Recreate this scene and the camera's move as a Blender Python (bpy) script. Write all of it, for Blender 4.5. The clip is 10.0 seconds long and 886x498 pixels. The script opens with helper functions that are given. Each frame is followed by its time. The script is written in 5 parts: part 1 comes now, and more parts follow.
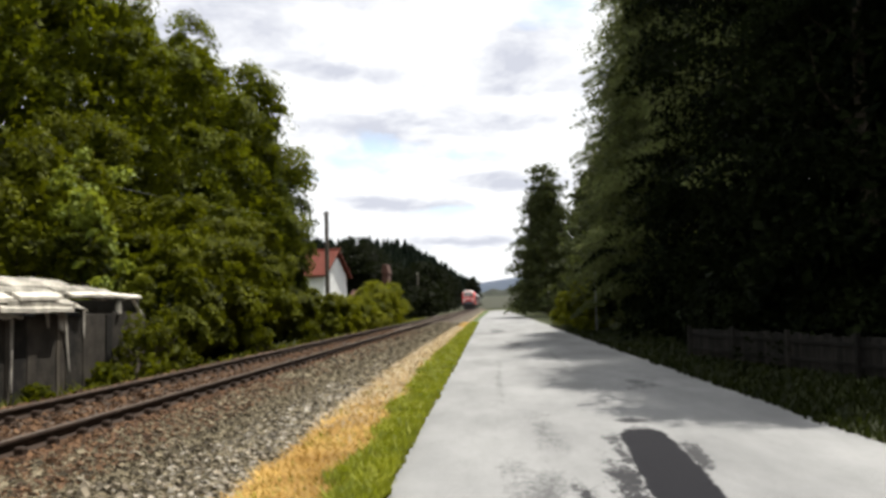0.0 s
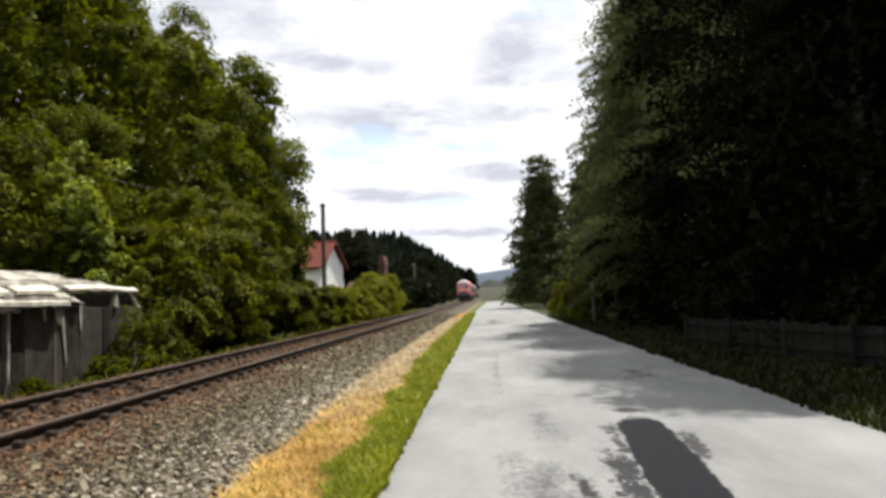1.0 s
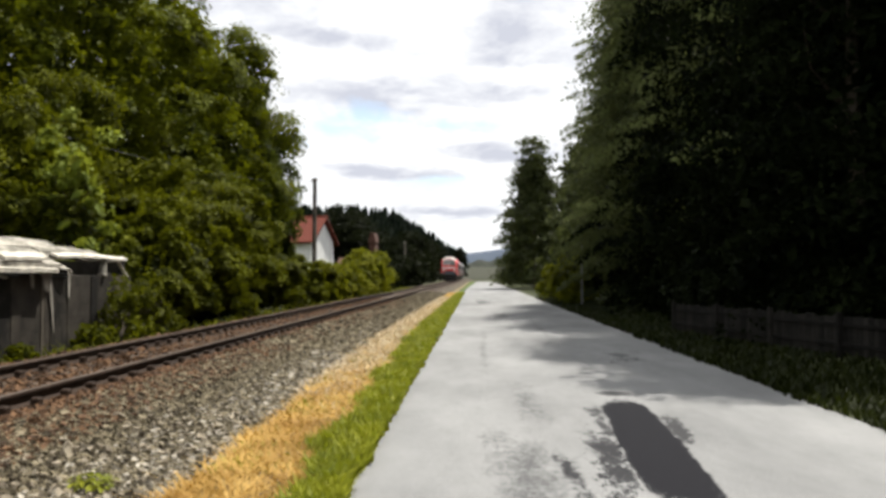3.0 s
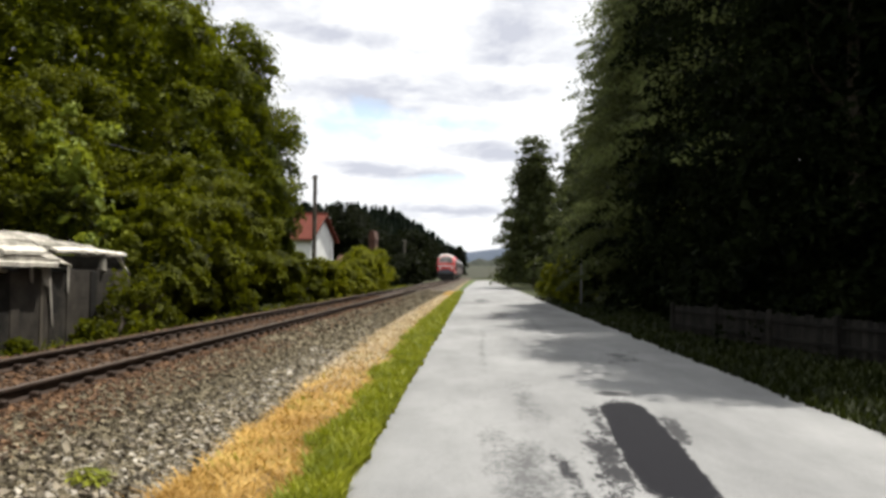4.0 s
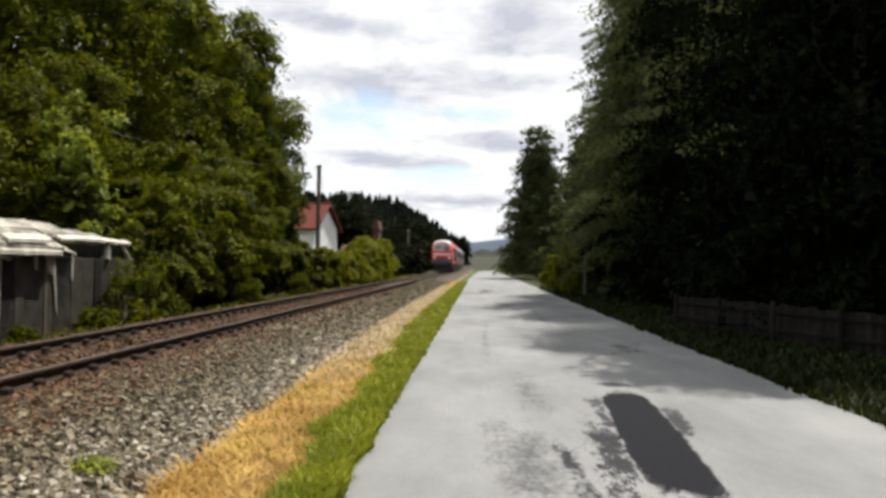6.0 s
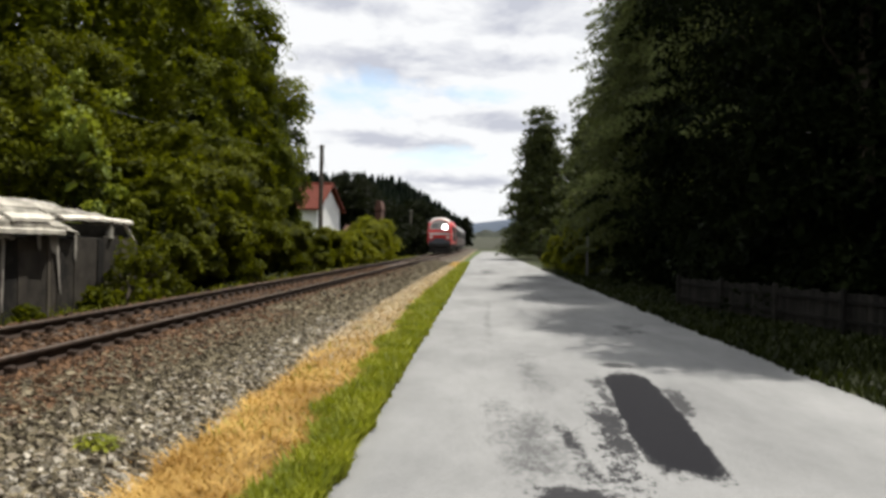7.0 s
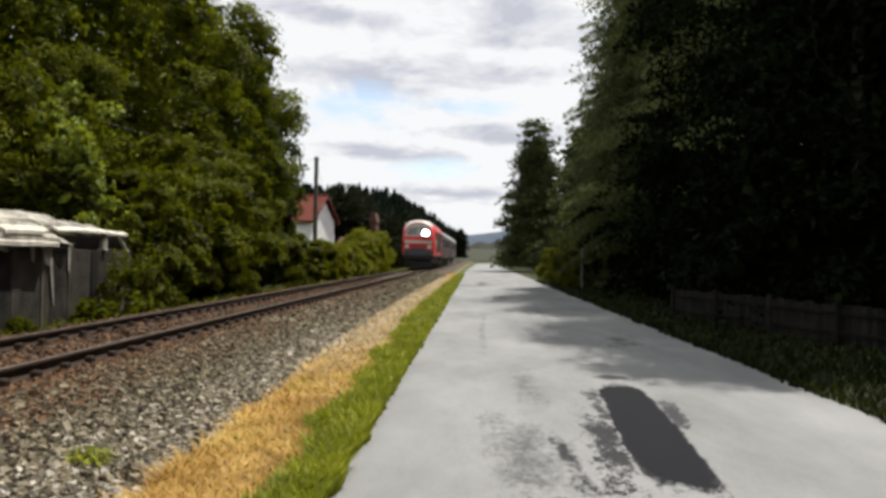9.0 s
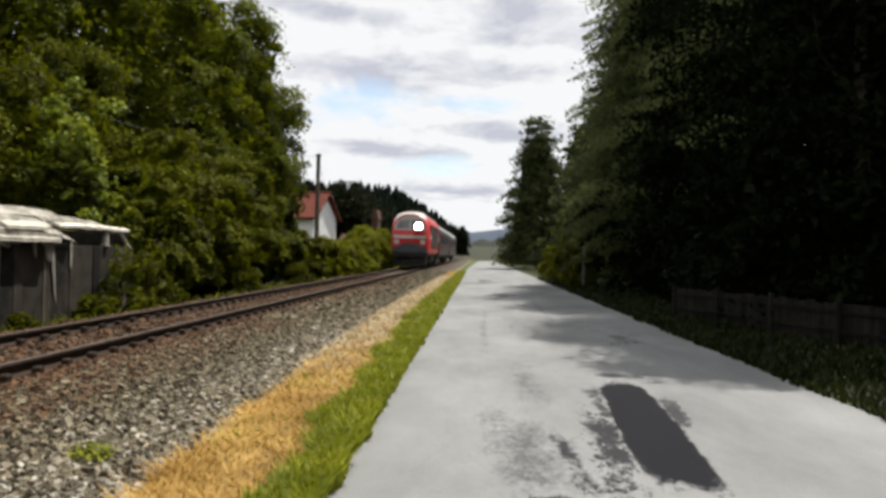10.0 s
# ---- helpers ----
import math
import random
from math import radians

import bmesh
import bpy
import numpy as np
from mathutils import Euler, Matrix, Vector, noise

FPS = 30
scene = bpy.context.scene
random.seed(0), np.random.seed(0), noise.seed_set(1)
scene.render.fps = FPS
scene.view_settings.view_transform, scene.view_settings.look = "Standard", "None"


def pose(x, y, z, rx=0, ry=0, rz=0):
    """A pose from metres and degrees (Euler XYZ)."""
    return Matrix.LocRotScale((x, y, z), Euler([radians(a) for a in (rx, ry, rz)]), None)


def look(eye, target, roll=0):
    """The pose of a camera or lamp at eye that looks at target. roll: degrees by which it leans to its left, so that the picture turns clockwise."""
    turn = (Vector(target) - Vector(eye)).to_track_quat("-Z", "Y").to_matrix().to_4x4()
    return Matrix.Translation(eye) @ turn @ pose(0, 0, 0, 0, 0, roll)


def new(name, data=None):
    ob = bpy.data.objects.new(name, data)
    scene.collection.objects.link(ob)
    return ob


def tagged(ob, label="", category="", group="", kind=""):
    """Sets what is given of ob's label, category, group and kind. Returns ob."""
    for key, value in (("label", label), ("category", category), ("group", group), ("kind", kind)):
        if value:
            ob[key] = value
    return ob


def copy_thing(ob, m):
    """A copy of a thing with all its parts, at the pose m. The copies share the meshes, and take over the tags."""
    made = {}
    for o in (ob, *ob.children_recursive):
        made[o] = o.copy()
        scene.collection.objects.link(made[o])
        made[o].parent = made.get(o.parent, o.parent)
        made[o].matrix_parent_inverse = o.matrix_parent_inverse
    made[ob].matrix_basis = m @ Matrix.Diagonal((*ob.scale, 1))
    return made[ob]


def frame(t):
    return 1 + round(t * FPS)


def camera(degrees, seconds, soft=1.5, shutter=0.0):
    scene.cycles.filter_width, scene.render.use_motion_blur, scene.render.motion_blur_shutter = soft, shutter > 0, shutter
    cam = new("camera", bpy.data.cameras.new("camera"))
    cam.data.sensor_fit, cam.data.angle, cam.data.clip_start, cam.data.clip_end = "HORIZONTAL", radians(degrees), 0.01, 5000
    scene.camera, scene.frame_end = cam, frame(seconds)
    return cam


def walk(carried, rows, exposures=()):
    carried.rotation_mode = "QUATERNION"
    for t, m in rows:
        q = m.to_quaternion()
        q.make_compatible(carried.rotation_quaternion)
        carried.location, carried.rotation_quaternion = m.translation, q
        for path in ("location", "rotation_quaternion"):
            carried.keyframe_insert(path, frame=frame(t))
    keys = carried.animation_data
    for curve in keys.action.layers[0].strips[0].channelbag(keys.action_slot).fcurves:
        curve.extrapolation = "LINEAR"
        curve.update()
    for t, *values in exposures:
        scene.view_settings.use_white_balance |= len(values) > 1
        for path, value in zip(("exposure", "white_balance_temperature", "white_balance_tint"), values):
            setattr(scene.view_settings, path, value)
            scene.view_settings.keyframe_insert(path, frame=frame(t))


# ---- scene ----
cam = camera(52.7, 10.0, soft=3.3)
PATH = [
    (0.0, pose(0, 0, 1.6, 93.572, 1.342, 2.877)),
    (0.5, pose(0, 0, 1.6, 93.376, 2.054, 2.843)),
    (1.0, pose(0, 0, 1.6, 93.006, 1.689, 2.681)),
    (1.5, pose(0, 0, 1.6, 92.783, 1.202, 2.132)),
    (2.0, pose(0, 0, 1.6, 92.556, 0.408, 1.858)),
    (2.5, pose(0, 0, 1.6, 91.844, 0.231, 2.009)),
    (4.0, pose(0, 0, 1.6, 91.544, -0.649, 1.981)),
    (4.5, pose(0, 0, 1.6, 91.799, -0.789, 2.095)),
    (5.0, pose(0, 0, 1.6, 91.708, -0.986, 2.270)),
    (5.5, pose(0, 0, 1.6, 91.383, -0.931, 2.191)),
    (7.0, pose(0, 0, 1.6, 89.664, -1.140, 2.373)),
    (7.5, pose(0, 0, 1.6, 89.170, -1.500, 2.220)),
    (8.0, pose(0, 0, 1.6, 89.676, -1.475, 1.955)),
    (8.5, pose(0, 0, 1.6, 90.376, -0.985, 2.390)),
    (9.0, pose(0, 0, 1.6, 90.435, -1.120, 2.031)),
    (9.5, pose(0, 0, 1.6, 89.684, -1.312, 1.858)),
    (10.0, pose(0, 0, 1.6, 90.262, -1.339, 2.138)),
]
EXPOSURES = [(0.0, 0.66), (2.5, 0.63), (4.5, 0.60), (5.5, 0.53), (7.5, 0.42), (10.0, 0.38)]
walk(cam, PATH, EXPOSURES)


# ---- light ----
SUN_ELEV, SUN_AZ = radians(60), radians(31)      # azimuth from +y towards +x
world = bpy.data.worlds.new("world")
scene.world = world
world.use_nodes = True


def build_world():
    """Bright broken cloud: white puffs with grey undersides, a few gaps of blue."""
    nt = world.node_tree
    nt.nodes.clear()
    N, L = nt.nodes.new, nt.links.new

    def op(kind, a, b=None, c=None):
        q = N("ShaderNodeMath")
        q.operation = kind
        for i, v in enumerate((a, b, c)):
            if v is None:
                continue
            if isinstance(v, (int, float)):
                q.inputs[i].default_value = v
            else:
                L(v, q.inputs[i])
        return q.outputs[0]

    out = N("ShaderNodeOutputWorld")
    sky = N("ShaderNodeTexSky")
    sky.sky_type, sky.sun_disc = "NISHITA", False
    sky.sun_elevation, sky.sun_rotation = SUN_ELEV, SUN_AZ
    bg1 = N("ShaderNodeBackground")
    bg1.inputs["Strength"].default_value = 0.12
    L(sky.outputs[0], bg1.inputs["Color"])
    tc = N("ShaderNodeTexCoord")
    sep = N("ShaderNodeSeparateXYZ")
    L(tc.outputs["Generated"], sep.inputs[0])
    az = op("MULTIPLY", op("ARCTAN2", sep.outputs[0], sep.outputs[1]), 57.296)
    el = op("MULTIPLY", op("ARCSINE", op("MAXIMUM", sep.outputs[2], 0.0)), 57.296)
    over = op("ADD", op("MAXIMUM", sep.outputs[2], 0.0), 0.22)
    comb = N("ShaderNodeCombineXYZ")
    L(op("DIVIDE", sep.outputs[0], over), comb.inputs[0])
    L(op("DIVIDE", sep.outputs[1], over), comb.inputs[1])

    def cloud_noise(scale, detail, rough, w):
        n = N("ShaderNodeTexNoise")
        n.noise_dimensions = "4D"
        n.inputs["W"].default_value = w
        n.inputs["Scale"].default_value = scale
        n.inputs["Detail"].default_value = detail
        n.inputs["Roughness"].default_value = rough
        n.inputs["Distortion"].default_value = 0.25
        L(comb.outputs[0], n.inputs["Vector"])
        return n.outputs["Fac"]

    ragged = cloud_noise(5.0, 8, 0.6, 3.0)
    wide = cloud_noise(2.2, 6, 0.55, 7.0)

    def bank(a0, e0, half_a, half_e):
        """A long bank of cloud round an azimuth and a height, in degrees: 1 in its middle, below 0 outside."""
        u = op("DIVIDE", op("SUBTRACT", az, a0), half_a)
        v = op("DIVIDE", op("SUBTRACT", el, e0), half_e)
        return op("SUBTRACT", 1.0, op("SQRT", op("ADD", op("MULTIPLY", u, u), op("MULTIPLY", v, v))))

    def union(banks):
        q = bank(*banks[0])
        for k in banks[1:]:
            q = op("MAXIMUM", q, bank(*k))
        return op("MAXIMUM", q, -1.0)

    grey = union(((3.0, 15.2, 5.0, 1.7), (-4.0, 11.5, 9.0, 0.9), (-9.0, 14.8, 3.0, 0.5), (2.0, 7.6, 3.2, 0.5), (-2.0, 3.9, 6.0, 0.5),
                  (-6.0, 6.5, 3.5, 0.45), (-24.0, 16.0, 10.0, 3.0), (18.0, 12.0, 9.0, 2.5), (-9.0, 22.0, 9.0, 2.0), (10.0, 25.0, 8.0, 2.0)))
    shade = op("ADD", op("MULTIPLY", grey, 0.5), op("ADD", op("MULTIPLY", op("SUBTRACT", ragged, 0.43), 2.6), op("MULTIPLY", op("SUBTRACT", wide, 0.46), 1.6)))
    r2 = N("ShaderNodeValToRGB")
    r2.color_ramp.elements[0].position, r2.color_ramp.elements[0].color = 0.0, (0.975, 0.985, 1.0, 1)
    r2.color_ramp.elements[1].position, r2.color_ramp.elements[1].color = 0.62, (0.60, 0.62, 0.70, 1)
    L(shade, r2.inputs[0])
    gaps = union(((5.6, 18.4, 3.2, 1.2), (-8.0, 9.3, 3.6, 1.5), (-3.0, 5.4, 3.0, 0.8), (0.5, 9.6, 3.0, 0.7), (-20.0, 24.0, 6.0, 2.5), (14.0, 32.0, 9.0, 4.0)))
    blue = op("ADD", op("MULTIPLY", gaps, 0.6), op("ADD", op("MULTIPLY", op("SUBTRACT", ragged, 0.5), 2.6), op("MULTIPLY", op("SUBTRACT", wide, 0.5), 0.8)))
    r1 = N("ShaderNodeValToRGB")
    r1.color_ramp.elements[0].position, r1.color_ramp.elements[0].color = 0.02, (1, 1, 1, 1)
    r1.color_ramp.elements[1].position, r1.color_ramp.elements[1].color = 0.60, (0.28, 0.28, 0.28, 1)
    L(blue, r1.inputs[0])
    bg2 = N("ShaderNodeBackground")
    bg2.inputs["Strength"].default_value = 0.74
    L(r2.outputs[0], bg2.inputs["Color"])
    mix = N("ShaderNodeMixShader")
    L(r1.outputs[0], mix.inputs[0]); L(bg1.outputs[0], mix.inputs[1]); L(bg2.outputs[0], mix.inputs[2])
    L(mix.outputs[0], out.inputs[0])


build_world()
to_sun = Vector((math.sin(SUN_AZ) * math.cos(SUN_ELEV), math.cos(SUN_AZ) * math.cos(SUN_ELEV), math.sin(SUN_ELEV)))
sun_data = bpy.data.lights.new("sun", "SUN")
sun_data.energy, sun_data.angle, sun_data.color = 5.0, radians(0.45), (1.0, 0.95, 0.86)
sun = new("sun", sun_data)
sun.matrix_world = look(to_sun * 200, (0, 0, 0))


# ---- materials ----
def material(name, col_a, col_b, scale=3.0, rough=0.85, metal=0.0, bump=0.3, fine=25.0, detail=6, coords="Object",
             island=0.0, obj_random=0.0, contrast=(0.35, 0.65), bump_dist=0.02):
    """Two colours mixed by noise of two scales, with fine relief."""
    m = bpy.data.materials.new(name)
    m.use_nodes = True
    nt = m.node_tree
    N, L = nt.nodes.new, nt.links.new
    p = nt.nodes["Principled BSDF"]
    p.inputs["Roughness"].default_value, p.inputs["Metallic"].default_value = rough, metal
    p.inputs["Specular IOR Level"].default_value = 0.5 if rough < 0.6 else 0.15
    tc = N("ShaderNodeTexCoord")
    n1, n2 = N("ShaderNodeTexNoise"), N("ShaderNodeTexNoise")
    for n, sc in ((n1, scale), (n2, fine)):
        n.inputs["Scale"].default_value, n.inputs["Detail"].default_value = sc, detail
        L(tc.outputs[coords], n.inputs["Vector"])
    add = N("ShaderNodeMath"); add.operation = "MULTIPLY_ADD"
    add.inputs[1].default_value = 0.6
    L(n1.outputs["Fac"], add.inputs[0])
    m2 = N("ShaderNodeMath"); m2.operation = "MULTIPLY"; m2.inputs[1].default_value = 0.4
    L(n2.outputs["Fac"], m2.inputs[0]); L(m2.outputs[0], add.inputs[2])
    last = add
    for amount, kind in ((island, "geo"), (obj_random, "obj")):
        if amount:
            src = N("ShaderNodeNewGeometry").outputs["Random Per Island"] if kind == "geo" else N("ShaderNodeObjectInfo").outputs["Random"]
            k = N("ShaderNodeMath"); k.operation = "MULTIPLY_ADD"
            k.inputs[1].default_value = amount
            sub = N("ShaderNodeMath"); sub.operation = "SUBTRACT"; sub.inputs[1].default_value = amount / 2
            L(src, k.inputs[0]); L(last.outputs[0], sub.inputs[0]); L(sub.outputs[0], k.inputs[2])
            last = k
    ramp = N("ShaderNodeValToRGB")
    ramp.color_ramp.elements[0].position, ramp.color_ramp.elements[1].position = contrast
    ramp.color_ramp.elements[0].color, ramp.color_ramp.elements[1].color = (*col_a, 1), (*col_b, 1)
    L(last.outputs[0], ramp.inputs[0]); L(ramp.outputs[0], p.inputs["Base Color"])
    if bump:
        b = N("ShaderNodeBump")
        b.inputs["Strength"].default_value, b.inputs["Distance"].default_value = bump, bump_dist
        L(n2.outputs["Fac"], b.inputs["Height"]); L(b.outputs[0], p.inputs["Normal"])
    return m


def leaf_material(name, dark, light, glow, trans=0.35, patch=0.5, gloss=0.12):
    """Leaves: colour by leaf and by bough, with lit clumps and dark recesses put into it; some light through the blade.
    """
    m = bpy.data.materials.new(name)
    m.use_nodes = True
    nt = m.node_tree
    N, L = nt.nodes.new, nt.links.new
    p = nt.nodes["Principled BSDF"]
    p.inputs["Roughness"].default_value = 0.6
    p.inputs["Specular IOR Level"].default_value = gloss
    geo, tc, n = N("ShaderNodeNewGeometry"), N("ShaderNodeTexCoord"), N("ShaderNodeTexNoise")
    n.inputs["Scale"].default_value, n.inputs["Detail"].default_value = patch, 4
    L(tc.outputs["Object"], n.inputs["Vector"])
    k = N("ShaderNodeMath"); k.operation = "MULTIPLY_ADD"; k.inputs[1].default_value = 0.45
    L(geo.outputs["Random Per Island"], k.inputs[0]); 
    # strong bough noise paints bright clumps and shaded gaps into the leaf colour
    k2 = N("ShaderNodeMath"); k2.operation = "MULTIPLY_ADD"; k2.inputs[1].default_value = 1.7; k2.inputs[2].default_value = -0.58
    L(n.outputs["Fac"], k2.inputs[0]); L(k2.outputs[0], k.inputs[2])
    ramp = N("ShaderNodeValToRGB")
    ramp.color_ramp.elements[0].position, ramp.color_ramp.elements[1].position = 0.2, 0.85
    ramp.color_ramp.elements[0].color, ramp.color_ramp.elements[1].color = (*dark, 1), (*light, 1)
    L(k.outputs[0], ramp.inputs[0]); L(ramp.outputs[0], p.inputs["Base Color"])
    t = N("ShaderNodeBsdfTranslucent")
    t.inputs["Color"].default_value = (*glow, 1)
    mix = N("ShaderNodeMixShader"); mix.inputs[0].default_value = trans
    L(p.outputs[0], mix.inputs[1]); L(t.outputs[0], mix.inputs[2])
    L(mix.outputs[0], nt.nodes["Material Output"].inputs["Surface"])
    return m


M_LEAF = leaf_material("leaf_sunny", (0.006, 0.009, 0.002), (0.15, 0.165, 0.008), (0.16, 0.175, 0.005), 0.24, 0.7, gloss=0.04)
M_LEAF_CROWN = leaf_material("leaf_crown", (0.008, 0.013, 0.002), (0.15, 0.175, 0.009), (0.17, 0.19, 0.005), 0.24, 0.6, gloss=0.04)
# lit copy of the dark leaves, for the trees that catch light
M_LEAF_EDGE_LIT = leaf_material("leaf_edge_lit", (0.018, 0.025, 0.009), (0.115, 0.135, 0.052), (0.13, 0.15, 0.045), 0.36)
# brighter than the other bushes: sunlight on the hedge is put into the colour
M_LEAF_HEDGE_LIT = leaf_material("leaf_hedge_lit", (0.022, 0.028, 0.003), (0.215, 0.225, 0.014), (0.24, 0.25, 0.008), 0.28, 0.8, gloss=0.04)
M_LEAF_DEEP = leaf_material("leaf_deep", (0.00984, 0.0164, 0.00328), (0.0615, 0.0738, 0.01148), (0.0656, 0.082, 0.0082))
# brighter still: light on the outer boughs is put into the colour
M_LEAF_BOUGH_LIT = leaf_material("leaf_bough_lit", (0.045, 0.058, 0.02), (0.21, 0.24, 0.095), (0.20, 0.23, 0.07), 0.34)
# distant leaves near black, their backlit side put into the colour
M_LEAF_DISTANT = leaf_material("leaf_distant_backlit", (0.005, 0.0065, 0.0035), (0.02, 0.023, 0.011), (0.015, 0.02, 0.006), 0.2, gloss=0.02)
M_LEAF_PALE = leaf_material("leaf_pale", (0.06, 0.09, 0.012), (0.28, 0.34, 0.05), (0.2296, 0.2624, 0.0246))
# near black: the shade on backlit trees and undergrowth is put into the colour
M_LEAF_SHADED = leaf_material("leaf_shaded", (0.0016, 0.0032, 0.0012), (0.0128, 0.0176, 0.0056), (0.0112, 0.016, 0.0024), 0.1, gloss=0.02)
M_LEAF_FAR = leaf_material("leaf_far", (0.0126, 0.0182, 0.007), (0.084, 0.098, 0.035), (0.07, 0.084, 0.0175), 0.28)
# needle colour lowered to carry the dark of a backlit wood
M_NEEDLE = leaf_material("needles_backlit", (0.004, 0.007, 0.0045), (0.01, 0.015, 0.008), (0.01, 0.015, 0.005), 0.1, gloss=0.02)
M_BARK = material("bark", (0.035, 0.028, 0.02), (0.12, 0.10, 0.08), 4, bump=0.8)
M_GRASS = leaf_material("grass_green", (0.0984, 0.123, 0.0082), (0.2788, 0.287, 0.0205), (0.2296, 0.2542, 0.0164), 0.3, 1.6)
M_STRAW = leaf_material("grass_dry", (0.30, 0.165, 0.038), (0.68, 0.46, 0.145), (0.45, 0.28, 0.06), 0.25, 1.6)
M_BLEACHED = leaf_material("grass_bleached", (0.3444, 0.2624, 0.1558), (0.5904, 0.5084, 0.3608), (0.369, 0.2952, 0.164), 0.25, 1.2)
M_GROUND = material("meadow_soil", (0.0164, 0.02132, 0.00656), (0.0492, 0.0574, 0.0164), 0.35, bump=0.5, fine=9)
M_STRAWBED = material("straw_bed", (0.10, 0.072, 0.04), (0.22, 0.165, 0.09), 2.5, bump=0.6, fine=30)
M_GREENBED = material("grass_bed", (0.0246, 0.04428, 0.00738), (0.07872, 0.1082, 0.01968), 2.5, bump=0.6, fine=30)
# shaded copy of the grass: the trees' shadow is put into the colour
M_GRASS_SHADED = leaf_material("grass_shaded", (0.00615, 0.00984, 0.001845), (0.02091, 0.02706, 0.004305), (0.02091, 0.02706, 0.003075), 0.3)
M_STONE_ONE = material("ballast_stone_single", (0.041, 0.03116, 0.01968), (0.328, 0.2829, 0.2132), 1.0, bump=0.4, fine=6, obj_random=0.75, contrast=(0.2, 0.8))
M_RUSTSTONE = material("rusty_stone", (0.028, 0.016, 0.009), (0.155, 0.085, 0.044), 6.0, bump=0.4, fine=40, island=0.7, contrast=(0.2, 0.8))
M_BALLAST = material("ballast_bed", (0.018, 0.013, 0.009), (0.11, 0.09, 0.06), 5.0, bump=0.9, fine=22, contrast=(0.4, 0.6), bump_dist=0.04)
M_STONE = material("ballast_stone", (0.026, 0.020, 0.011), (0.225, 0.19, 0.125), 6.0, bump=0.4, fine=40, island=0.8, contrast=(0.22, 0.85))
M_PALESTONE = material("clean_ballast_stone", (0.07, 0.06, 0.045), (0.46, 0.42, 0.35), 6.0, bump=0.4, fine=40, island=0.8, contrast=(0.22, 0.85))
M_DUST = material("rusty_gravel", (0.0164, 0.01066, 0.00738), (0.06724, 0.04346, 0.02706), 3.0, bump=0.9, fine=24, contrast=(0.38, 0.62), bump_dist=0.03)
M_RAIL = material("rail_rust", (0.014, 0.009, 0.006), (0.042, 0.025, 0.016), 8, rough=0.75, metal=0.2, bump=0.3)
M_RAILHEAD = material("rail_head", (0.06, 0.045, 0.036), (0.12, 0.095, 0.08), 6, rough=0.7, metal=0.2, bump=0.1)
M_SLEEPER = material("sleeper_wood", (0.0369, 0.02624, 0.01968), (0.1148, 0.082, 0.0574), 5, bump=0.7)
M_ROOF = material("red_tiles", (0.082, 0.01968, 0.0123), (0.1476, 0.03444, 0.02132), 3, bump=0.6, fine=14)
M_BROWNROOF = material("brown_tiles", (0.0492, 0.0246, 0.01804), (0.0984, 0.0492, 0.0369), 3, bump=0.6, fine=14)
M_RENDER = material("white_render", (0.66, 0.66, 0.66), (0.82, 0.82, 0.80), 1.2, bump=0.15)
M_GLASS = material("dark_glass", (0.012, 0.012, 0.013), (0.03, 0.03, 0.032), 1, rough=0.62, bump=0)
M_POLE = material("pole_wood", (0.07, 0.06, 0.05), (0.2, 0.18, 0.15), 5, bump=0.5)
M_WIRE = material("wire", (0.06, 0.06, 0.06), (0.1, 0.1, 0.1), 2, rough=0.5, bump=0)
M_OLDWOOD = material("weathered_boards", (0.010, 0.009, 0.008), (0.095, 0.082, 0.066), 2.2, bump=0.7, obj_random=0.45, contrast=(0.3, 0.8))
M_TARP = material("weathered_sheet", (0.16, 0.15, 0.125), (0.66, 0.62, 0.54), 3.0, rough=0.75, bump=0.5, fine=22, obj_random=0.35, contrast=(0.32, 0.66))
M_OLDSHEET = material("torn_sheet", (0.10, 0.092, 0.08), (0.42, 0.39, 0.34), 3, bump=0.3)
M_OPENING_BLACK = material("opening_black", (0.006, 0.006, 0.007), (0.02, 0.02, 0.022), 2, rough=0.5, bump=0.2)
# grey boards taken near black, with the shade under the trees in the colour
M_FENCE_SHADED = material("fence_shaded", (0.0075, 0.00675, 0.006), (0.0255, 0.02325, 0.02025), 2, bump=0.6, obj_random=0.3)
M_RED = material("red_paint", (0.50, 0.012, 0.014), (0.62, 0.022, 0.02), 0.8, rough=0.35, bump=0.03)
M_COACH = material("coach_paint", (0.035, 0.018, 0.018), (0.06, 0.026, 0.025), 0.6, rough=0.4, bump=0.03)
M_CABGREY = material("cab_grey", (0.36, 0.31, 0.29), (0.48, 0.42, 0.39), 1.2, rough=0.5, bump=0.05)
M_COACHROOF = material("coach_roof", (0.26, 0.26, 0.26), (0.40, 0.40, 0.40), 0.7, rough=0.5, bump=0.1)
M_LIGHTGREY = material("light_grey_paint", (0.60, 0.57, 0.54), (0.72, 0.70, 0.67), 1.5, rough=0.4, bump=0.03)
M_UNDER = material("underframe", (0.018, 0.017, 0.017), (0.05, 0.047, 0.045), 2, rough=0.7, bump=0.2)
M_SKIRT = material("dark_grey_paint", (0.045, 0.052, 0.066), (0.08, 0.09, 0.11), 1.5, rough=0.5, bump=0.05)
# pale glass: the reflected sky is put into its colour
M_WINDSCREEN = material("windscreen", (0.12, 0.115, 0.11), (0.26, 0.25, 0.24), 1.2, rough=0.2, bump=0)
# ground under the wood, its backlit shade in the colour too
M_HILL = material("hill_backlit", (0.006, 0.009, 0.005), (0.015, 0.02, 0.01), 0.05, bump=0)
